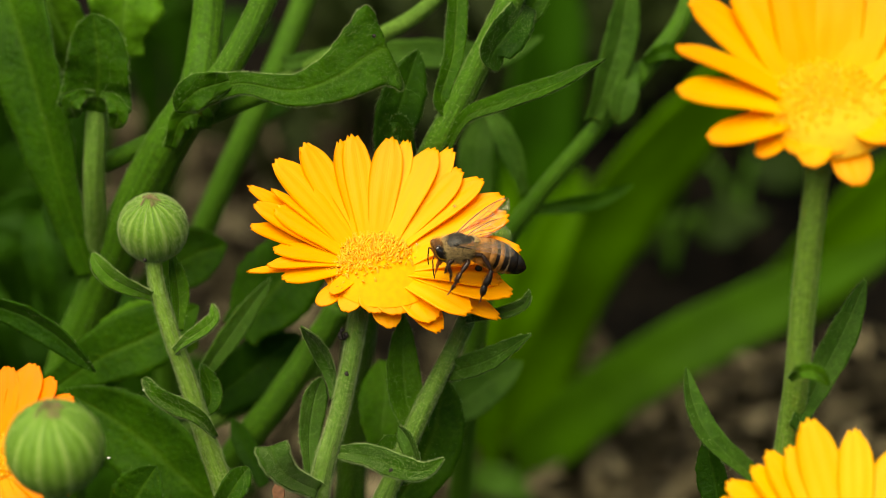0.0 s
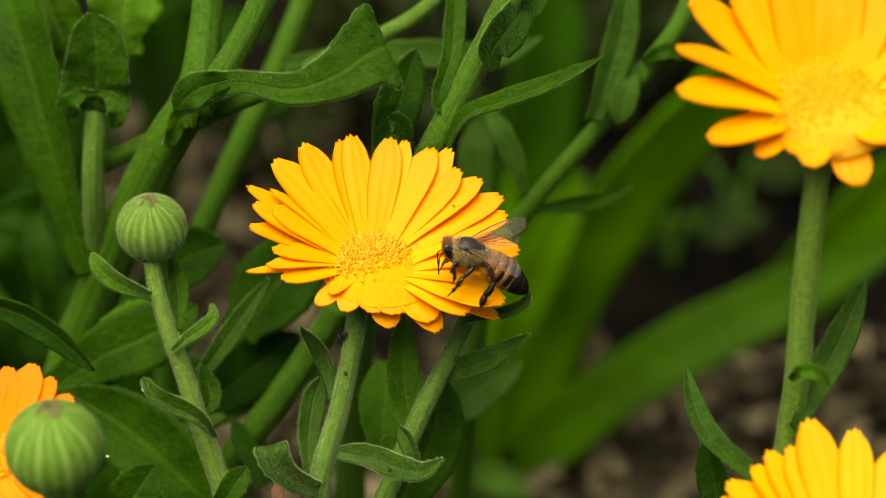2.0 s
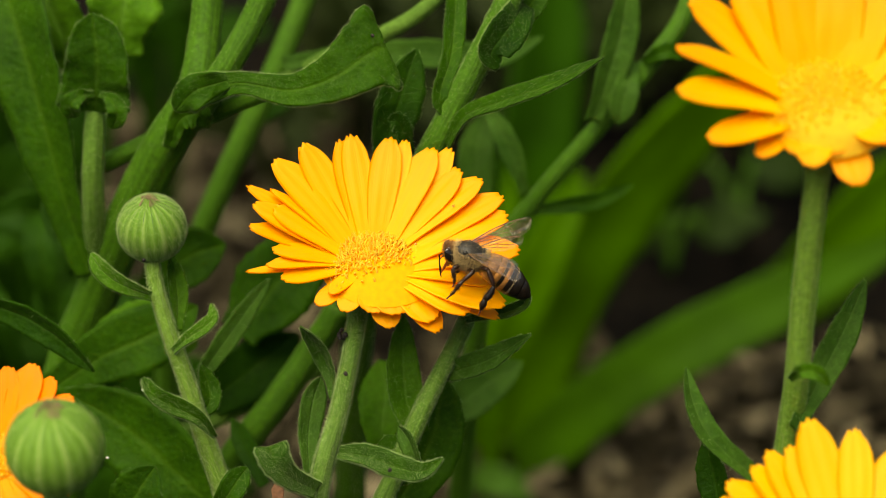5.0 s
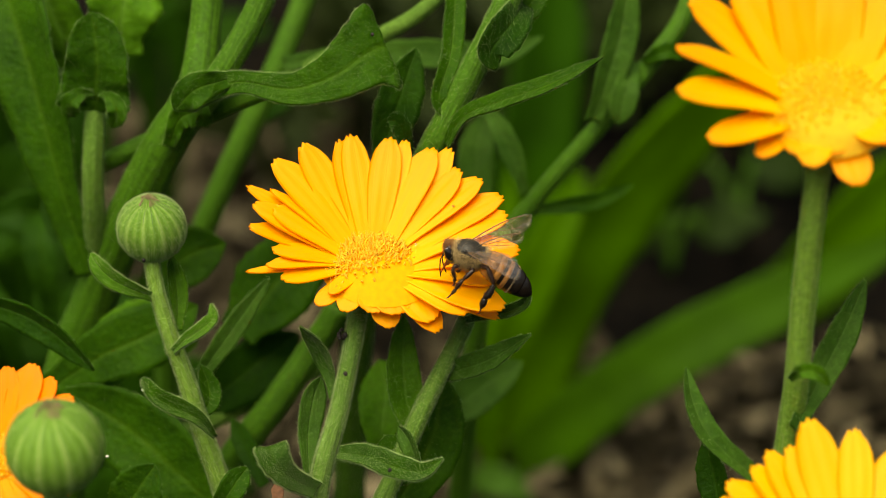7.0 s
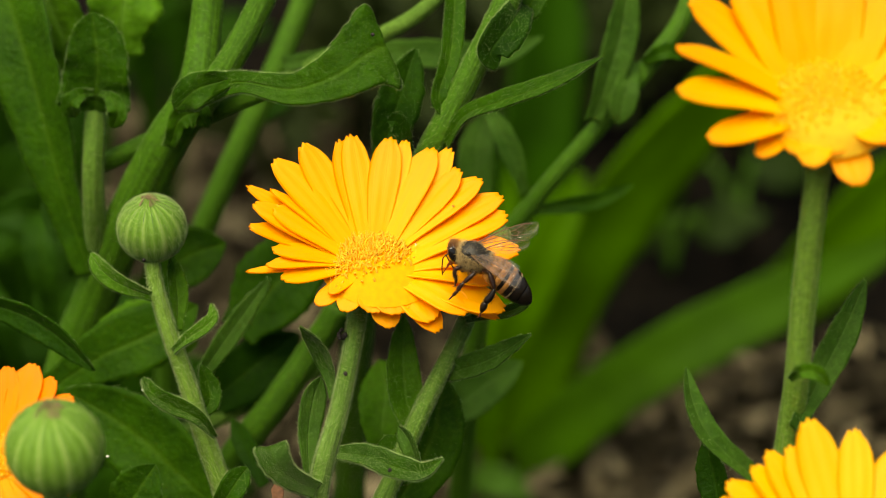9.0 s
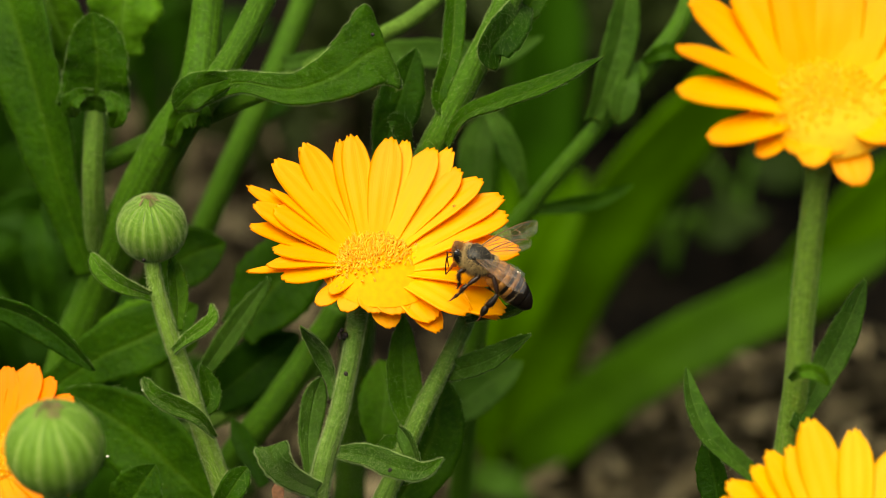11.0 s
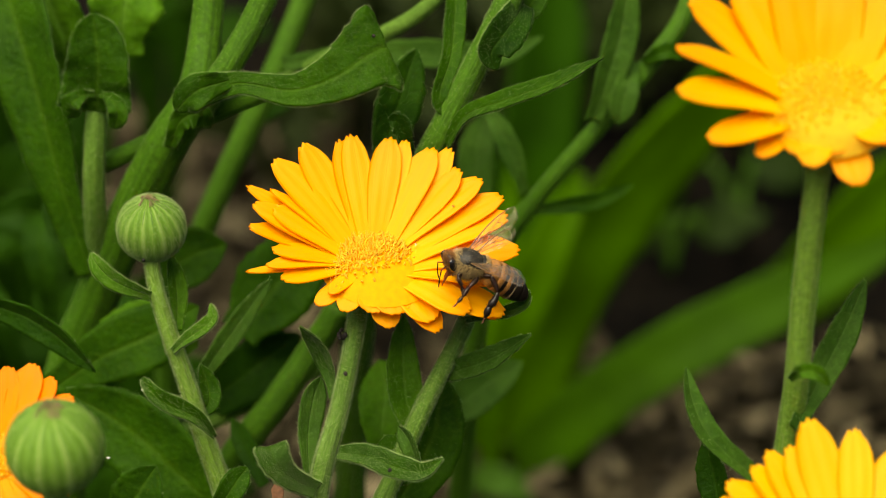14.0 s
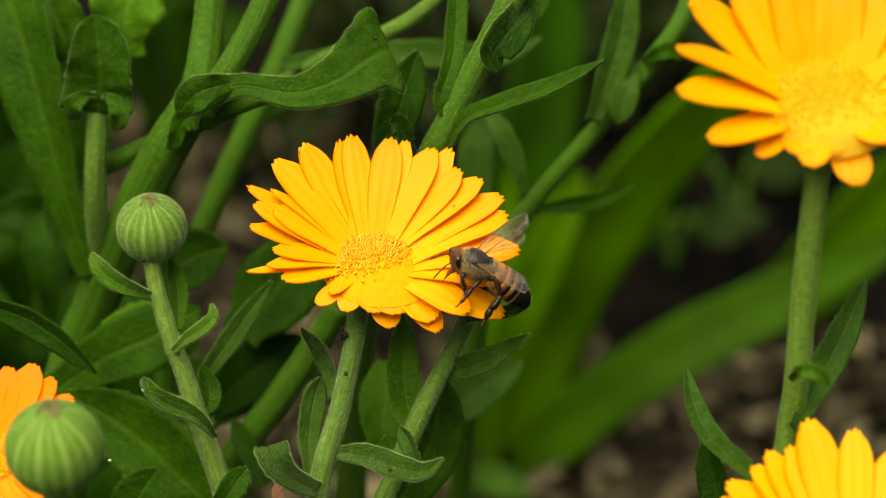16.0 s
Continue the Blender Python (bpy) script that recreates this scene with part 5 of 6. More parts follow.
def bee():
    e = new("honey_bee")
    e.empty_display_size = 0.005
    e.scale = (1.08, 1.08, 1.08)
    tagged(e, "honey bee with amber and black abdomen feeding on an orange marigold", "bee")
    parts = {}
    v, f, uv = lathe(swept([(-2.3, 0.4), (-2.1, 1.15), (-1.5, 1.75), (-0.5, 2.05), (0.5, 2.0), (1.3, 1.6), (1.9, 1.0), (2.1, 0.4)]), sides=40, sy=1.0, sz=0.95)
    th = bee_part("thorax", v, f, THORAX, e, label="dark thorax edged with tan fur")
    quads = [q for q in f if len(q) == 4]
    at = {q: sum((v[i] for i in q), Vector()) / 4 for q in quads}
    fur(th, v, [q for q in quads if at[q].z < 0.00055], 4200, 0.0008, BEE_FUR, 3)
    fur(th, v, [q for q in quads if at[q].z < 0.0014 and (at[q].x > 0.0016 or at[q].x < -0.0015)], 600, 0.0007, BEE_FUR, 5)
    fur(th, v, quads, 900, 0.00035, BEE_DOWN, 4, "short_fur")
    v, f, uv = lathe(swept([(-2.75, 0.3), (-2.55, 0.75), (-2.1, 1.05), (-1.75, 1.0), (-1.5, 0.5)], 14), sy=1.35, sz=0.62)
    v = [q + Vector((0, 0, 0.0011)) for q in v]
    sc = bee_part("scutellum", v, f, THORAX, th)
    fur(sc, v, [q for q in f if len(q) == 4 and v[q[0]].x < -0.0020], 420, 0.0006, BEE_FUR, 8)
    for s in (1, -1):
        v, f, uv = lathe(swept([(-0.4, 0.08), (-0.25, 0.22), (0.1, 0.27), (0.35, 0.12)], 10), sides=14)
        bee_part("wing_root", v, f, THORAX, th, pose(0.0006, s * 0.00172, 0.0009))
    # head
    v, f, uv = lathe(swept([(-0.9, 0.5), (-0.7, 1.2), (-0.1, 1.6), (0.5, 1.45), (0.9, 0.9), (1.05, 0.3)], 20), sides=32, sy=1.05, sz=1.2)
    hd = bee_part("head", v, f, HEAD_SHELL, e, pose(0.0021, 0, -0.0009, 0, 42, 0), "brown head with a short-haired face")
    hd.scale = (0.88, 0.88, 0.88)
    face = [q for q in f if len(q) == 4 and abs(sum(v[i].y for i in q) / 4) < 0.0010]
    fur(hd, v, face, 900, 0.00045, BEE_FACE, 6)
    fur(hd, v, [q for q in face if v[q[0]].z > 0.0011 and v[q[0]].x < 0.0004], 300, 0.0008, BEE_FACE, 7)
    parts["head"] = hd
    for s in (1, -1):
        v, f, uv = lathe(swept([(-1.42, 0.1), (-1.25, 0.4), (-0.65, 0.72), (0, 0.82), (0.65, 0.72), (1.25, 0.4), (1.42, 0.1)], 20), sides=24, sy=0.62)
        bee_part("eye", v, f, BEE_EYE, hd, pose(0.0001, s * 0.00142, 0.0003, 0, -80, s * 14), "glossy black compound eye")
        # a short first joint, then a long jointed whip
        g = limb([(0, 0, 0), (0.6, s * 0.10, 0.06), (1.2, s * 0.22, 0.0)], [0.11, 0.10, 0.09], 10)
        parts["antenna" + "LR"[s < 0]] = bee_part("antenna", g[0], g[1], CHITIN, hd, pose(0.00092, s * 0.00040, 0.00015))
        g = limb([(0, 0, 0), (0.5, s * 0.03, 0.03), (1.6, s * 0.08, 0.10), (3.1, s * 0.10, 0.0)], [0.08] + [0.115, 0.10] * 8 + [0.06], 36)
        parts["flagellum" + "LR"[s < 0]] = bee_part("flagellum", g[0], g[1], CHITIN, hd)
        g = limb([(0.55, s * 0.55, -1.15), (1.0, s * 0.42, -1.75), (1.35, s * 0.12, -2.0)], [0.24, 0.20, 0.07], 10)
        bee_part("jaw", g[0], g[1], TONGUE, hd)
        g = limb([(0.7, s * 0.16, -1.1), (1.6, s * 0.20, -2.0), (2.35, s * 0.10, -2.9)], [0.22, 0.19, 0.05], 10)
        bee_part("mouth_sheath", g[0], g[1], TONGUE, hd)
    g = limb([(0.7, 0, -1.0), (1.75, 0, -2.15), (2.75, 0, -3.35)], [0.24, 0.15, 0.07], 12)
    bee_part("tongue", g[0], g[1], TONGUE, hd, label="reddish brown tongue")
    # abdomen of six overlapping rings
    ab = new("abdomen")
    ab.empty_display_size = 0.002
    ab.parent = e
    ab.matrix_basis = pose(-0.0018, 0, 0.0001, 0, -6, 0)
    parts["abdomen"] = ab
    ring = [(0.0, 1.0, 1.85, 1.4), (1.1, 1.80, 2.20, 2.6), (2.45, 2.15, 2.30, 4.0), (3.85, 2.25, 2.14, 5.5), (5.35, 2.10, 1.72, 7.0), (6.75, 1.68, 0.3, 9.0)]
    for k, (x0, q0, q1, x1) in enumerate(ring):
        xm = x0 + 0.55 * (x1 - x0)
        qm = max(q0, q1) if k < 5 else 1.25
        qm2 = q0 + 0.55 * (q1 - q0) + (0.10 if k < 5 else 0.35)
        dark = (0.0, 0.0, 0.32, 0.50, 0.97, 1.0)[k]
        xs = x1 - dark * (x1 - x0)
        qs = float(np.interp(xs, [x0, xm, x1], [q0, qm2, q1]))
        if dark < 1:
            v, f, uv = lathe([(-x0, q0), (-(x0 + xs) / 2, float(np.interp((x0 + xs) / 2, [x0, xm, x1], [q0, qm2, q1]))), (-xs, qs)], sz=0.93, bend=-0.012)
            sg = bee_part("abdomen_ring", v, f, AMBER, ab, label="amber front of an abdomen ring")
            fur(sg, v, [q for q in f if len(q) == 4], 160, 0.0003, BEE_FACE, 20 + k, "ring_hairs")
        if not dark:
            continue
        mids = [(-(xs + (x1 - xs) * i / 6), float(np.interp(xs + (x1 - xs) * i / 6, [x0, xm, x1], [q0, qm2, q1])) + 0.015) for i in range(7)]
        if k == 5:
            mids = [(-(x0 + (x1 - x0) * i / 12), q0 * max(0.04, 1 - (i / 12) ** 2.0) ** 0.72) for i in range(13)]
        v, f, uv = lathe(mids, sz=0.93, bend=-0.012)
        bee_part("abdomen_ring", v, f, CHITIN, ab, label="glossy black rear of an abdomen ring")
        if k == 4:
            v, f, uv = lathe([(-x0 - 0.02, q0 + 0.05), (-x0 - 0.3, q0 + 0.09)], sz=0.93, bend=-0.012)
            fur(ab, v, [q for q in f if len(q) == 4], 800, 0.00013, BEE_BAND, 40 + k, "hair_band")
    # legs: three a side, each of five joints, the hind one with a broad shin and heel
    spec = {"fore": [(0.47, 1.00, -1.73), (0.66, 1.90, -1.35), (1.16, 2.40, -1.78), (0.17, 2.60, -2.98), (-0.20, 2.60, -4.15)],
            "middle": [(-0.81, 1.30, -1.35), (-1.55, 2.30, -0.88), (-0.81, 3.00, -2.59), (-0.51, 3.20, -4.31), (-0.05, 3.20, -6.0)],
            "hind": [(-2.30, 1.30, -0.41), (-3.17, 2.20, 0.29), (-4.95, 3.00, -1.15), (-4.85, 3.30, -3.45), (-5.20, 3.35, -6.0)]}
    fat = {"fore": (0.30, 0.32, 0.27, 0.19), "middle": (0.32, 0.36, 0.32, 0.22), "hind": (0.33, 0.38, 0.46, 0.46)}
    for kind, pts in spec.items():
        for s in (1, -1):
            p = [Vector((x, y * s, z)) for x, y, z in pts]
            hip = p[0] / 1000
            rel = [q - p[0] for q in p]
            w = fat[kind]
            g = limb([rel[0], rel[0].lerp(rel[1], 0.5), rel[1]], [w[0], w[1], w[1] * 0.8], 8)
            lg = bee_part(kind + "_leg", g[0], g[1], BEE_LEG, e, Matrix.Translation(hip))
            g = limb([rel[1], rel[1].lerp(rel[2], 0.5), rel[2]], [w[1] * k for k in (0.6, 0.95, 1.0, 0.85, 0.5)], 12)
            bee_part("thigh", g[0], g[1], BEE_LEG, lg)
            hr = fuzz(g[0], g[1], 90, 0.0003, 0.00004, 5, 0.4)
            bow = rel[2].lerp(rel[3], 0.5) + Vector((-0.14 if kind == "hind" else 0.08, 0.05 * s, 0))
            g = limb([rel[2], bow, rel[3]], [w[2] * k for k in ((0.5, 0.75, 0.95, 1.1, 1.15, 0.85) if kind == "hind" else (0.5, 0.85, 1.0, 0.95, 0.85, 0.45))], 14)
            bee_part("shin", g[0], g[1], CHITIN if kind == "hind" else BEE_LEG, lg)
            h2 = fuzz(g[0], g[1], 150, 0.0004, 0.00004, 6, 0.4)
            heel = rel[3].lerp(rel[4], 0.66 if kind == "hind" else 0.56)
            g = limb([rel[3], rel[3].lerp(heel, 0.5), heel], [w[3] * k for k in ((0.7, 1.0, 1.12, 1.05, 0.8, 0.4) if kind == "hind" else (0.5, 1.0, 1.0, 0.9, 0.5))], 14)
            bee_part("heel", g[0], g[1], CHITIN if kind == "hind" else BEE_LEG, lg)
            h3 = fuzz(g[0], g[1], 130, 0.0002, 0.00003, 7, 0.4)
            g = limb([heel, heel.lerp(rel[4], 0.5), rel[4]], [0.14, 0.10, 0.15, 0.10, 0.14, 0.09, 0.13], 18)
            claw = limb([rel[4], rel[4] + Vector((0.16, 0.14 * s, -0.05)), rel[4] + Vector((0.26, 0.16 * s, -0.25))], [0.06, 0.05, 0.02], 6, 6)
            n0 = len(g[0])
            bee_part("foot", g[0] + claw[0], g[1] + [tuple(i + n0 for i in q) for q in claw[1]], BEE_FOOT, lg, label="thin reddish brown foot")
            hv, hf = [], []
            for a, b in (hr, h2, h3):
                hf += [tuple(i + len(hv) for i in q) for q in b]
                hv += a
            bee_part("leg_hairs", hv, hf, BEE_LEG, lg, kind="stuff")
            parts[kind + "LR"[s < 0]] = lg
    # wings: each hind wing is hooked to its fore wing
    for s, k in ((1, "L"), (-1, "R")):
        flip = Matrix.Diagonal((1, -s, 1, 1))
        fore = wing(e, "forewing", 10.3, 2.8, None)
        hind = wing(fore, "hindwing", 7.1, 2.1, None)
        for ob in (fore, hind):
            ob.data.transform(flip)
            for ch in ob.children:
                if ch != hind:
                    ch.data.transform(flip)
        hind.matrix_basis = pose(-0.0008, -s * 0.0010, -0.00025, 0, 0, s * 9)
        parts["forewing" + k] = fore
    return e, parts


BEE_THING, BEE_PARTS = bee()


def pressed(az, elev):
    return FRAME_M @ Matrix.Rotation(radians(az), 4, "Z") @ Matrix.Translation((0.0041, 0, 0.0006)) @ Matrix.Rotation(radians(-elev), 4, "Y")


def sway(thing, base, rows):
    """A breath of wind: the top of a stem moves by so many tenths of a millimetre to the side and forwards."""
    out = []
    for t, dx, dy in rows:
        out.append((t, Matrix.Translation(base) @ pose(0, 0, 0, math.degrees(dy * 1e-4 / 0.22), math.degrees(dx * 1e-4 / 0.22), 0)))
    walk(thing, out)


def motions():
    walk(BEE_THING, [
        (0.0, pose(0.00203, -0.00676, 0.22429, 6.7, -14.3, -170.1)),
        (0.5, pose(0.00186, -0.00680, 0.22422, 6.5, -15.7, -172.7)),
        (1.0, pose(0.00195, -0.00676, 0.22429, 6.2, -16.5, -174.4)),
        (1.5, pose(0.00276, -0.00680, 0.22422, 5.9, -23.3, -178.8)),
        (2.0, pose(0.00352, -0.00706, 0.22378, 5.4, -26.9, 177.7)),
        (2.5, pose(0.00343, -0.00714, 0.22363, 5.5, -24.8, 177.6)),
        (3.0, pose(0.00335, -0.00718, 0.22356, 5.2, -25.2, 176.7)),
        (3.5, pose(0.00343, -0.00722, 0.22349, 5.1, -25.9, 174.8)),
        (4.0, pose(0.00369, -0.00739, 0.22319, 4.8, -26.6, 173.7)),
        (6.5, pose(0.00360, -0.00722, 0.22349, 3.7, -23.0, 173.1)),
        (7.0, pose(0.00369, -0.00722, 0.22349, 3.4, -23.6, 172.0)),
        (7.5, pose(0.00403, -0.00731, 0.22334, 3.0, -25.2, 170.2)),
        (8.0, pose(0.00403, -0.00731, 0.22334, 2.6, -27.3, 168.0)),
        (8.5, pose(0.00420, -0.00735, 0.22327, 2.5, -25.9, 168.2)),
        (9.0, pose(0.00428, -0.00739, 0.22319, 2.2, -27.6, 166.3)),
        (11.5, pose(0.00496, -0.00778, 0.22253, -2.7, -33.3, 173.8)),
        (12.0, pose(0.00339, -0.00790, 0.22231, -2.8, -25.8, -175.5)),
        (12.5, pose(0.00313, -0.00790, 0.22231, -2.7, -24.9, -169.4)),
        (13.0, pose(0.00373, -0.00790, 0.22231, -3.3, -28.5, -171.8)),
        (13.5, pose(0.00398, -0.00803, 0.22209, -3.5, -29.8, -172.5)),
        (14.0, pose(0.00369, -0.00795, 0.22224, -3.1, -27.7, -172.0)),
        (14.5, pose(0.00360, -0.00795, 0.22224, -3.3, -28.5, -172.4)),
        (15.0, pose(0.00428, -0.00799, 0.22216, -3.9, -32.0, -174.9)),
        (15.5, pose(0.00420, -0.00795, 0.22224, -3.8, -31.6, -174.7)),
        (16.0, pose(0.00462, -0.00795, 0.22224, -4.1, -33.3, -176.3)),
    ])
    FR, FL = pose(0.0003, -0.0014, 0.0010, -13), pose(0.0003, 0.0015, 0.0009, -13, -4)
    walk(BEE_PARTS["forewingR"], [
        (0.0, FR @ pose(0, 0, 0, -12.6, 22.8, 33.5)),
        (0.5, FR @ pose(0, 0, 0, -12.7, 24.1, 32.9)),
        (1.0, FR @ pose(0, 0, 0, -11.3, 21.4, 36.2)),
        (1.5, FR @ pose(0, 0, 0, -9.1, 18.5, 38.3)),
        (2.0, FR @ pose(0, 0, 0, -5.5, 14.5, 43.0)),
        (2.5, FR @ pose(0, 0, 0, -6.4, 18.1, 43.3)),
        (3.0, FR @ pose(0, 0, 0, -6.4, 17.7, 43.6)),
        (3.5, FR @ pose(0, 0, 0, -6.7, 17.7, 42.4)),
        (4.0, FR @ pose(0, 0, 0, -5.5, 18.2, 44.1)),
        (6.5, FR @ pose(0, 0, 0, -7.6, 19.4, 42.4)),
        (7.0, FR @ pose(0, 0, 0, -6.3, 18.1, 44.8)),
        (7.5, FR @ pose(0, 0, 0, -3.5, 14.7, 50.5)),
        (8.0, FR @ pose(0, 0, 0, -3.5, 16.5, 47.2)),
        (8.5, FR @ pose(0, 0, 0, -3.9, 13.4, 48.1)),
        (9.0, FR @ pose(0, 0, 0, -2.9, 14.3, 48.4)),
        (11.5, FR @ pose(0, 0, 0, 7.7, 14.0, 55.8)),
        (12.0, FR @ pose(0, 0, 0, 5.4, 18.9, 54.0)),
        (12.5, FR @ pose(0, 0, 0, 6.1, 25.1, 52.3)),
        (13.0, FR @ pose(0, 0, 0, 7.4, 22.2, 51.5)),
        (13.5, FR @ pose(0, 0, 0, 8.4, 23.8, 53.0)),
        (14.0, FR @ pose(0, 0, 0, 7.7, 24.0, 53.8)),
        (14.5, FR @ pose(0, 0, 0, 8.1, 23.9, 54.1)),
        (15.0, FR @ pose(0, 0, 0, 9.5, 21.4, 53.7)),
        (15.5, FR @ pose(0, 0, 0, 8.6, 21.3, 52.6)),
        (16.0, FR @ pose(0, 0, 0, 10.3, 22.2, 54.5)),
    ])
    walk(BEE_PARTS["forewingL"], [
        (0.0, FL @ pose(0, 0, 0, -14.0, 28.2, -53.8)),
        (0.5, FL @ pose(0, 0, 0, -14.4, 27.9, -52.2)),
        (1.0, FL @ pose(0, 0, 0, -14.8, 27.8, -50.5)),
        (1.5, FL @ pose(0, 0, 0, -15.2, 27.7, -48.8)),
        (2.0, FL @ pose(0, 0, 0, -15.6, 27.9, -47.5)),
        (2.5, FL @ pose(0, 0, 0, -15.9, 27.8, -46.4)),
        (3.0, FL @ pose(0, 0, 0, -16.1, 27.8, -45.2)),
        (3.5, FL @ pose(0, 0, 0, -16.4, 27.8, -44.0)),
        (4.0, FL @ pose(0, 0, 0, -16.7, 28.0, -43.2)),
        (6.5, FL @ pose(0, 0, 0, -17.3, 28.0, -39.9)),
        (7.0, FL @ pose(0, 0, 0, -17.5, 28.1, -39.2)),
        (7.5, FL @ pose(0, 0, 0, -17.7, 28.4, -38.3)),
        (8.0, FL @ pose(0, 0, 0, -18.0, 28.8, -37.4)),
        (8.5, FL @ pose(0, 0, 0, -18.0, 28.6, -36.8)),
        (9.0, FL @ pose(0, 0, 0, -18.3, 28.9, -35.9)),
        (11.5, FL @ pose(0, 0, 0, -18.2, 34.2, -43.7)),
        (12.0, FL @ pose(0, 0, 0, -16.7, 34.6, -50.0)),
        (12.5, FL @ pose(0, 0, 0, -15.1, 35.2, -55.9)),
        (13.0, FL @ pose(0, 0, 0, -15.2, 35.1, -55.6)),
        (13.5, FL @ pose(0, 0, 0, -15.3, 35.1, -55.2)),
        (14.0, FL @ pose(0, 0, 0, -15.4, 35.1, -54.8)),
        (14.5, FL @ pose(0, 0, 0, -15.5, 35.1, -54.4)),
        (15.0, FL @ pose(0, 0, 0, -15.7, 35.2, -54.0)),
        (15.5, FL @ pose(0, 0, 0, -15.8, 35.2, -53.6)),
        (16.0, FL @ pose(0, 0, 0, -16.0, 35.3, -53.2)),
    ])
    HIP = BEE_PARTS["foreL"].matrix_basis.copy()
    walk(BEE_PARTS["foreL"], [
        (0.0, HIP @ pose(0, 0, 0, -3.9, -10.1, -6.2)),
        (0.5, HIP @ pose(0, 0, 0, -3.2, -5.4, -3.1)),
        (1.0, HIP @ pose(0, 0, 0, -3.8, -5.8, -3.1)),
        (1.5, HIP @ pose(0, 0, 0, -6.2, -2.6, -0.0)),
        (2.0, HIP @ pose(0, 0, 0, -4.1, -2.0, -0.3)),
        (2.5, HIP @ pose(0, 0, 0, -1.5, -3.9, -2.5)),
        (3.0, HIP @ pose(0, 0, 0, 0.1, -2.0, -1.6)),
        (3.5, HIP @ pose(0, 0, 0, 0.0, 0.1, 0.1)),
        (4.0, HIP @ pose(0, 0, 0, 1.3, -1.5, -1.6)),
        (6.5, HIP @ pose(0, 0, 0, -2.3, -3.0, -0.9)),
        (7.0, HIP @ pose(0, 0, 0, -3.9, -2.6, -0.1)),
        (7.5, HIP @ pose(0, 0, 0, -5.8, -4.7, -0.9)),
        (8.0, HIP @ pose(0, 0, 0, -6.8, -0.8, 1.9)),
        (8.5, HIP @ pose(0, 0, 0, -8.1, -3.4, 0.6)),
        (9.0, HIP @ pose(0, 0, 0, -8.2, -0.8, 2.3)),
        (11.5, HIP @ pose(0, 0, 0, 0.3, -0.1, 1.6)),
        (12.0, HIP @ pose(0, 0, 0, 14.4, 2.7, -0.2)),
        (12.5, HIP @ pose(0, 0, 0, 16.1, 0.7, -2.6)),
        (13.0, HIP @ pose(0, 0, 0, 12.7, -0.5, -2.5)),
        (13.5, HIP @ pose(0, 0, 0, 16.8, -2.7, -6.0)),
        (14.0, HIP @ pose(0, 0, 0, 20.8, 7.1, 2.3)),
        (14.5, HIP @ pose(0, 0, 0, 21.8, 9.9, 5.1)),
        (15.0, HIP @ pose(0, 0, 0, 15.9, 5.1, 1.6)),
        (15.5, HIP @ pose(0, 0, 0, 15.9, 7.7, 4.2)),
        (16.0, HIP @ pose(0, 0, 0, 12.7, 8.4, 5.4)),
    ])
    HIP = BEE_PARTS["middleL"].matrix_basis.copy()
    walk(BEE_PARTS["middleL"], [
        (0.0, HIP @ pose(0, 0, 0, -1.7, -5.1, -2.3)),
        (0.5, HIP @ pose(0, 0, 0, -1.6, -1.8, -0.9)),
        (1.0, HIP @ pose(0, 0, 0, -1.2, 0.3, -0.1)),
        (1.5, HIP @ pose(0, 0, 0, -2.1, 2.6, 0.7)),
        (2.0, HIP @ pose(0, 0, 0, -1.4, 1.6, 0.4)),
        (2.5, HIP @ pose(0, 0, 0, -0.6, -1.3, -0.6)),
        (3.0, HIP @ pose(0, 0, 0, -0.1, -0.5, -0.2)),
        (3.5, HIP @ pose(0, 0, 0, 0.0, 0.1, 0.0)),
        (4.0, HIP @ pose(0, 0, 0, -0.1, -0.3, -0.1)),
        (6.5, HIP @ pose(0, 0, 0, 0.5, -0.6, -0.5)),
        (7.0, HIP @ pose(0, 0, 0, 0.2, 0.1, -0.2)),
        (7.5, HIP @ pose(0, 0, 0, 0.2, -0.3, -0.4)),
        (8.0, HIP @ pose(0, 0, 0, 0.1, 4.8, 1.6)),
        (8.5, HIP @ pose(0, 0, 0, -0.2, 2.6, 0.7)),
        (9.0, HIP @ pose(0, 0, 0, -0.5, 4.5, 1.4)),
        (11.5, HIP @ pose(0, 0, 0, 14.7, -1.0, 0.7)),
        (12.0, HIP @ pose(0, 0, 0, 25.2, -11.6, -1.5)),
        (12.5, HIP @ pose(0, 0, 0, 26.7, -13.3, -2.1)),
        (13.0, HIP @ pose(0, 0, 0, 25.2, -10.8, -1.1)),
        (13.5, HIP @ pose(0, 0, 0, 26.4, -12.9, -2.0)),
        (14.0, HIP @ pose(0, 0, 0, 27.0, -8.9, -0.0)),
        (14.5, HIP @ pose(0, 0, 0, 27.6, -6.0, 1.5)),
        (15.0, HIP @ pose(0, 0, 0, 25.5, -5.4, 1.4)),
        (15.5, HIP @ pose(0, 0, 0, 25.6, -3.7, 2.2)),
        (16.0, HIP @ pose(0, 0, 0, 24.7, -2.6, 2.5)),
    ])
    HIP = BEE_PARTS["hindL"].matrix_basis.copy()
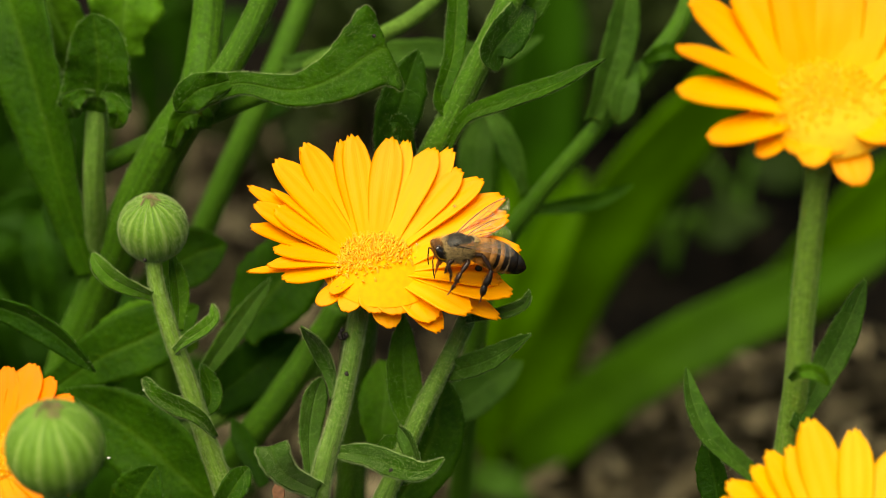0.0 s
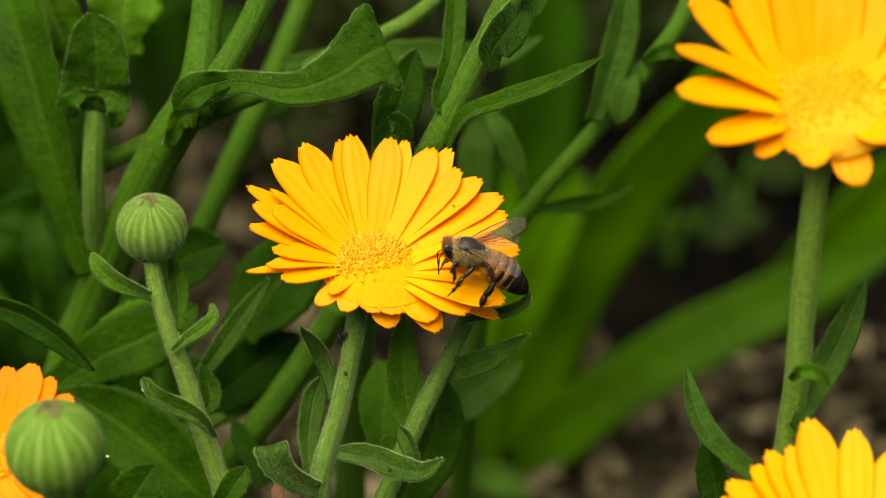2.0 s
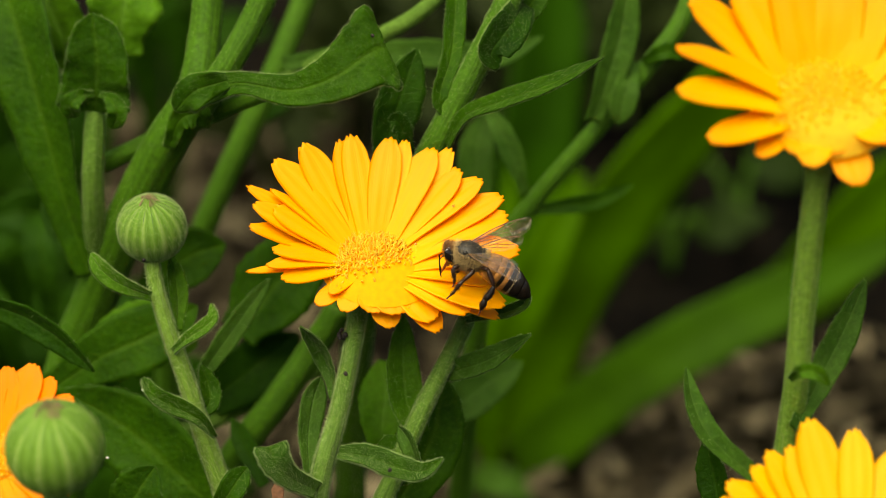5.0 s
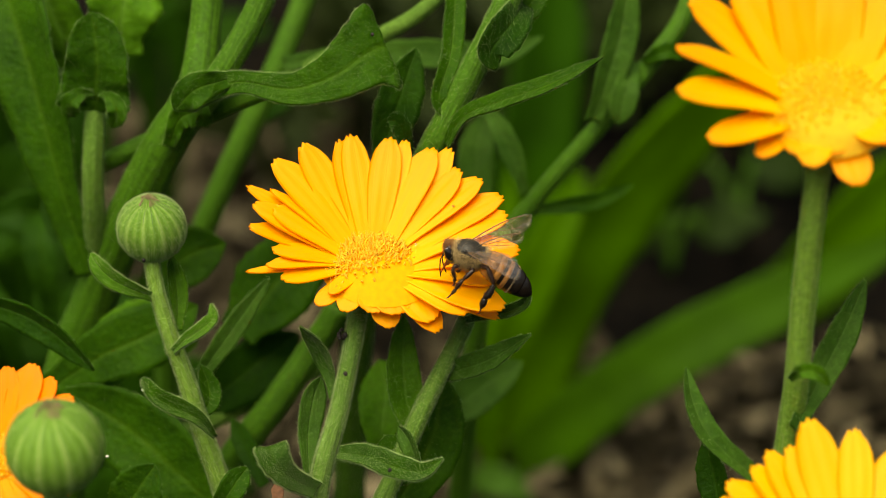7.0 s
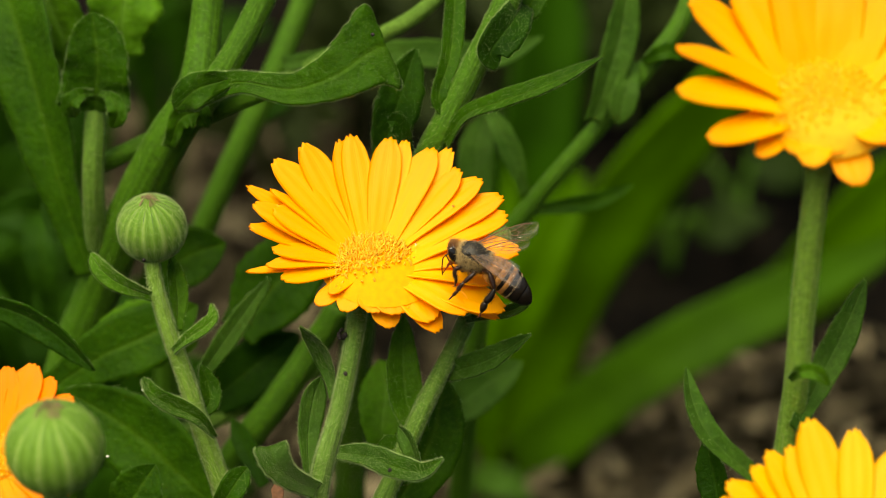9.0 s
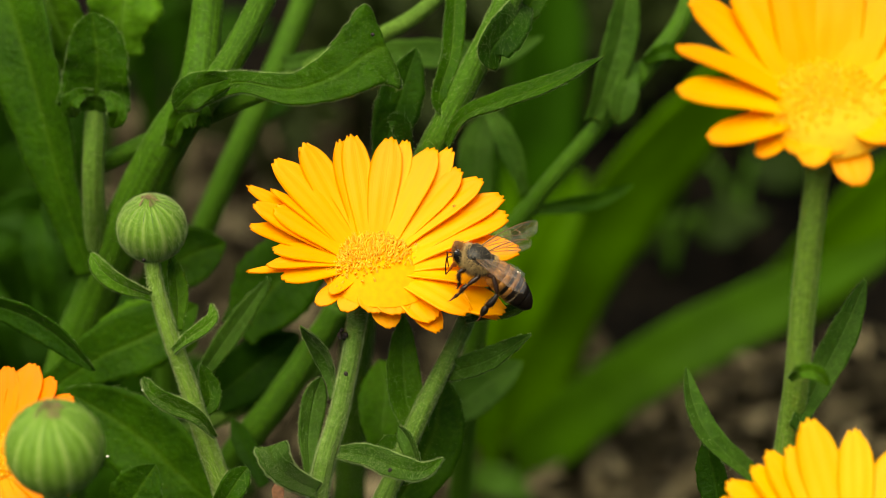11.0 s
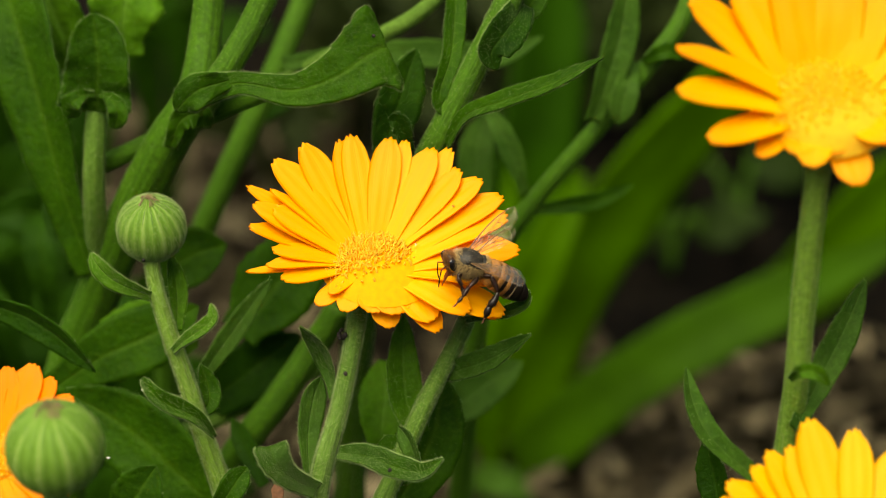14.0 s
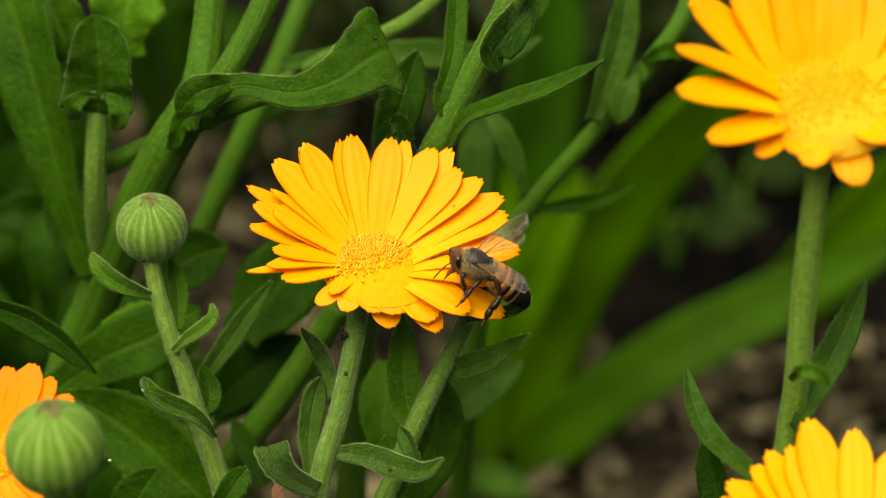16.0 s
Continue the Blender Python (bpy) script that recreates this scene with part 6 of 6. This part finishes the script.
    walk(BEE_PARTS["hindL"], [
        (0.0, HIP @ pose(0, 0, 0, -2.7, -8.5, -0.9)),
        (0.5, HIP @ pose(0, 0, 0, -2.2, -6.0, -0.3)),
        (1.0, HIP @ pose(0, 0, 0, -1.9, -5.3, -0.2)),
        (1.5, HIP @ pose(0, 0, 0, -1.6, -2.9, 0.5)),
        (2.0, HIP @ pose(0, 0, 0, -0.1, -2.4, -0.1)),
        (2.5, HIP @ pose(0, 0, 0, -0.5, -4.1, -0.5)),
        (3.0, HIP @ pose(0, 0, 0, -0.4, -3.6, -0.4)),
        (3.5, HIP @ pose(0, 0, 0, 0.0, -1.9, 0.0)),
        (4.0, HIP @ pose(0, 0, 0, 0.6, -1.9, -0.3)),
        (6.5, HIP @ pose(0, 0, 0, 0.8, -3.0, 0.2)),
        (7.0, HIP @ pose(0, 0, 0, 0.9, -3.1, 0.2)),
        (7.5, HIP @ pose(0, 0, 0, 1.3, -2.6, 0.1)),
        (8.0, HIP @ pose(0, 0, 0, 1.6, 0.0, 1.0)),
        (8.5, HIP @ pose(0, 0, 0, 1.5, -1.0, 0.6)),
        (9.0, HIP @ pose(0, 0, 0, 1.9, 0.2, 0.9)),
        (11.5, HIP @ pose(0, 0, 0, 8.7, -3.9, 0.8)),
        (12.0, HIP @ pose(0, 0, 0, 10.8, -6.2, 0.3)),
        (12.5, HIP @ pose(0, 0, 0, 10.4, -7.0, 0.2)),
        (13.0, HIP @ pose(0, 0, 0, 10.5, -6.2, 0.4)),
        (13.5, HIP @ pose(0, 0, 0, 11.5, -6.7, -0.3)),
        (14.0, HIP @ pose(0, 0, 0, 11.4, -4.4, 0.7)),
        (14.5, HIP @ pose(0, 0, 0, 11.8, -2.6, 1.2)),
        (15.0, HIP @ pose(0, 0, 0, 11.6, -3.4, 1.0)),
        (15.5, HIP @ pose(0, 0, 0, 11.2, -3.4, 1.2)),
        (16.0, HIP @ pose(0, 0, 0, 11.3, -2.7, 1.4)),
    ])
    # the head turns a little towards the open side late on: time, lean, nod, turn
    nods = [(0, 0, 40, 4), (2, 0, 42, 4), (4, 0, 42, 4), (6.5, 0, 40, 6), (9, 4, 40, 8), (11.5, 8, 44, 16), (12.5, 10, 48, 26), (14, 10, 44, 24), (16, 10, 36, 22)]
    walk(BEE_PARTS["head"], [(t, pose(0.0021, 0, -0.0009, *turn)) for t, *turn in nods])
    # feelers: time, then how far the first joint and the whip point above the level, near and far side
    feelers = [(0, -60, -95, 45, -88), (1, -50, -95, 20, -88), (2, -50, -88, -30, -95), (3.5, -30, -100, -10, -95), (6.5, -50, -92, -60, -100), (9, -35, -88, -60, -120), (11.5, 0, -90, 10, -92),
               (12.5, 18, -95, -40, -100), (14, -20, -80, 20, -92), (14.5, -30, -65, 20, -90), (15.5, -30, -70, 20, -88), (15.8, -15, -52, 50, -40), (16, -5, -42, 70, -8)]
    times, pitch = (0, 1, 2, 4, 6.5, 8, 9, 11.5, 12.5, 14, 15, 16), (-14, -16, -27, -27, -23, -27, -28, -33, -25, -28, -32, -33)     # how far the body is tipped
    for side, k in (("L", 1), ("R", 3)):
        root = BEE_PARTS["antenna" + side].matrix_basis.copy()
        elbow = pose(0.0012, 0.00022 * (1 if k == 1 else -1), 0)
        first, whip = [], []
        for row in feelers:
            lean = float(np.interp(row[0], times, pitch) + np.interp(row[0], [q[0] for q in nods], [q[2] for q in nods]))
            a, b = row[k] + lean, row[k + 1] + lean
            first.append((row[0], root @ pose(0, 0, 0, 0, -a, 0)))
            whip.append((row[0], first[-1][1] @ elbow @ pose(0, 0, 0, 0, a - b, 0)))
        walk(BEE_PARTS["antenna" + side], first)
        walk(BEE_PARTS["flagellum" + side], whip)
    walk(PRESSED, [(0.0, pressed(345.1, 1.5)), (1.0, pressed(342.3, 3.6)), (1.5, pressed(339.5, 4.4)), (2.0, pressed(336.5, 4.9)), (4.0, pressed(336.6, 3.6)), (6.5, pressed(336.9, 1.3)), (9.0, pressed(337.5, -1.5)), (12.0, pressed(338.3, -4.1)), (16.0, pressed(338.9, -7.0))])
    sway(main, BASE_M, [(0, 2, 0), (0.5, 0.3, 0), (1, -0.8, 0), (2, 0.4, 0), (3, -0.6, 0), (4, 0.3, 0), (6.5, 0.6, 0), (8, -0.6, 0), (9, 0.3, 0), (11.5, 1, 0), (12.5, 0.2, 0), (14, 0.3, 0), (14.5, 1, 0), (15.5, -0.8, 0), (16, 1, 0)])
    sway(third, BASE_C, [(0, 2, 0), (0.5, 0, 0), (1, -1.2, 0), (2, 0.2, 0), (3, -1.2, 0), (4, 0.2, 0), (7, 0, 0), (8, -1.4, 0), (9, 0.2, 0), (12, 0.2, 0), (13.5, -1, 0), (14.5, 0.2, 0), (15.5, -1.2, 0), (16, 0, 0)])
    sway(left_stem, BASE_K, [(0, 2, 3), (0.5, 0, 0), (3, 0, 1), (4, 0, 3), (6.5, 0, 3), (7, -0.5, 0), (9, 0, 0), (12, 0, 0), (12.5, 0, 3), (13, 2, 5), (13.5, 2, 5), (14, 1.5, 3), (14.5, 0, 0), (15, 6, 11), (15.5, 3, 5), (16, 4.5, 8)])
    sway(back_stem, BASE_I, [(0, 2.4, 3), (0.5, 0.8, 0), (2, 0, 0), (4, 0.4, 0), (8.5, -1.2, 0), (12, 0, 0), (13, 0.8, 3), (14, 0, 0), (14.5, -1.2, -1), (15, 2.4, 7), (15.5, 0.8, 5), (16, 2.2, 5)])


motions()
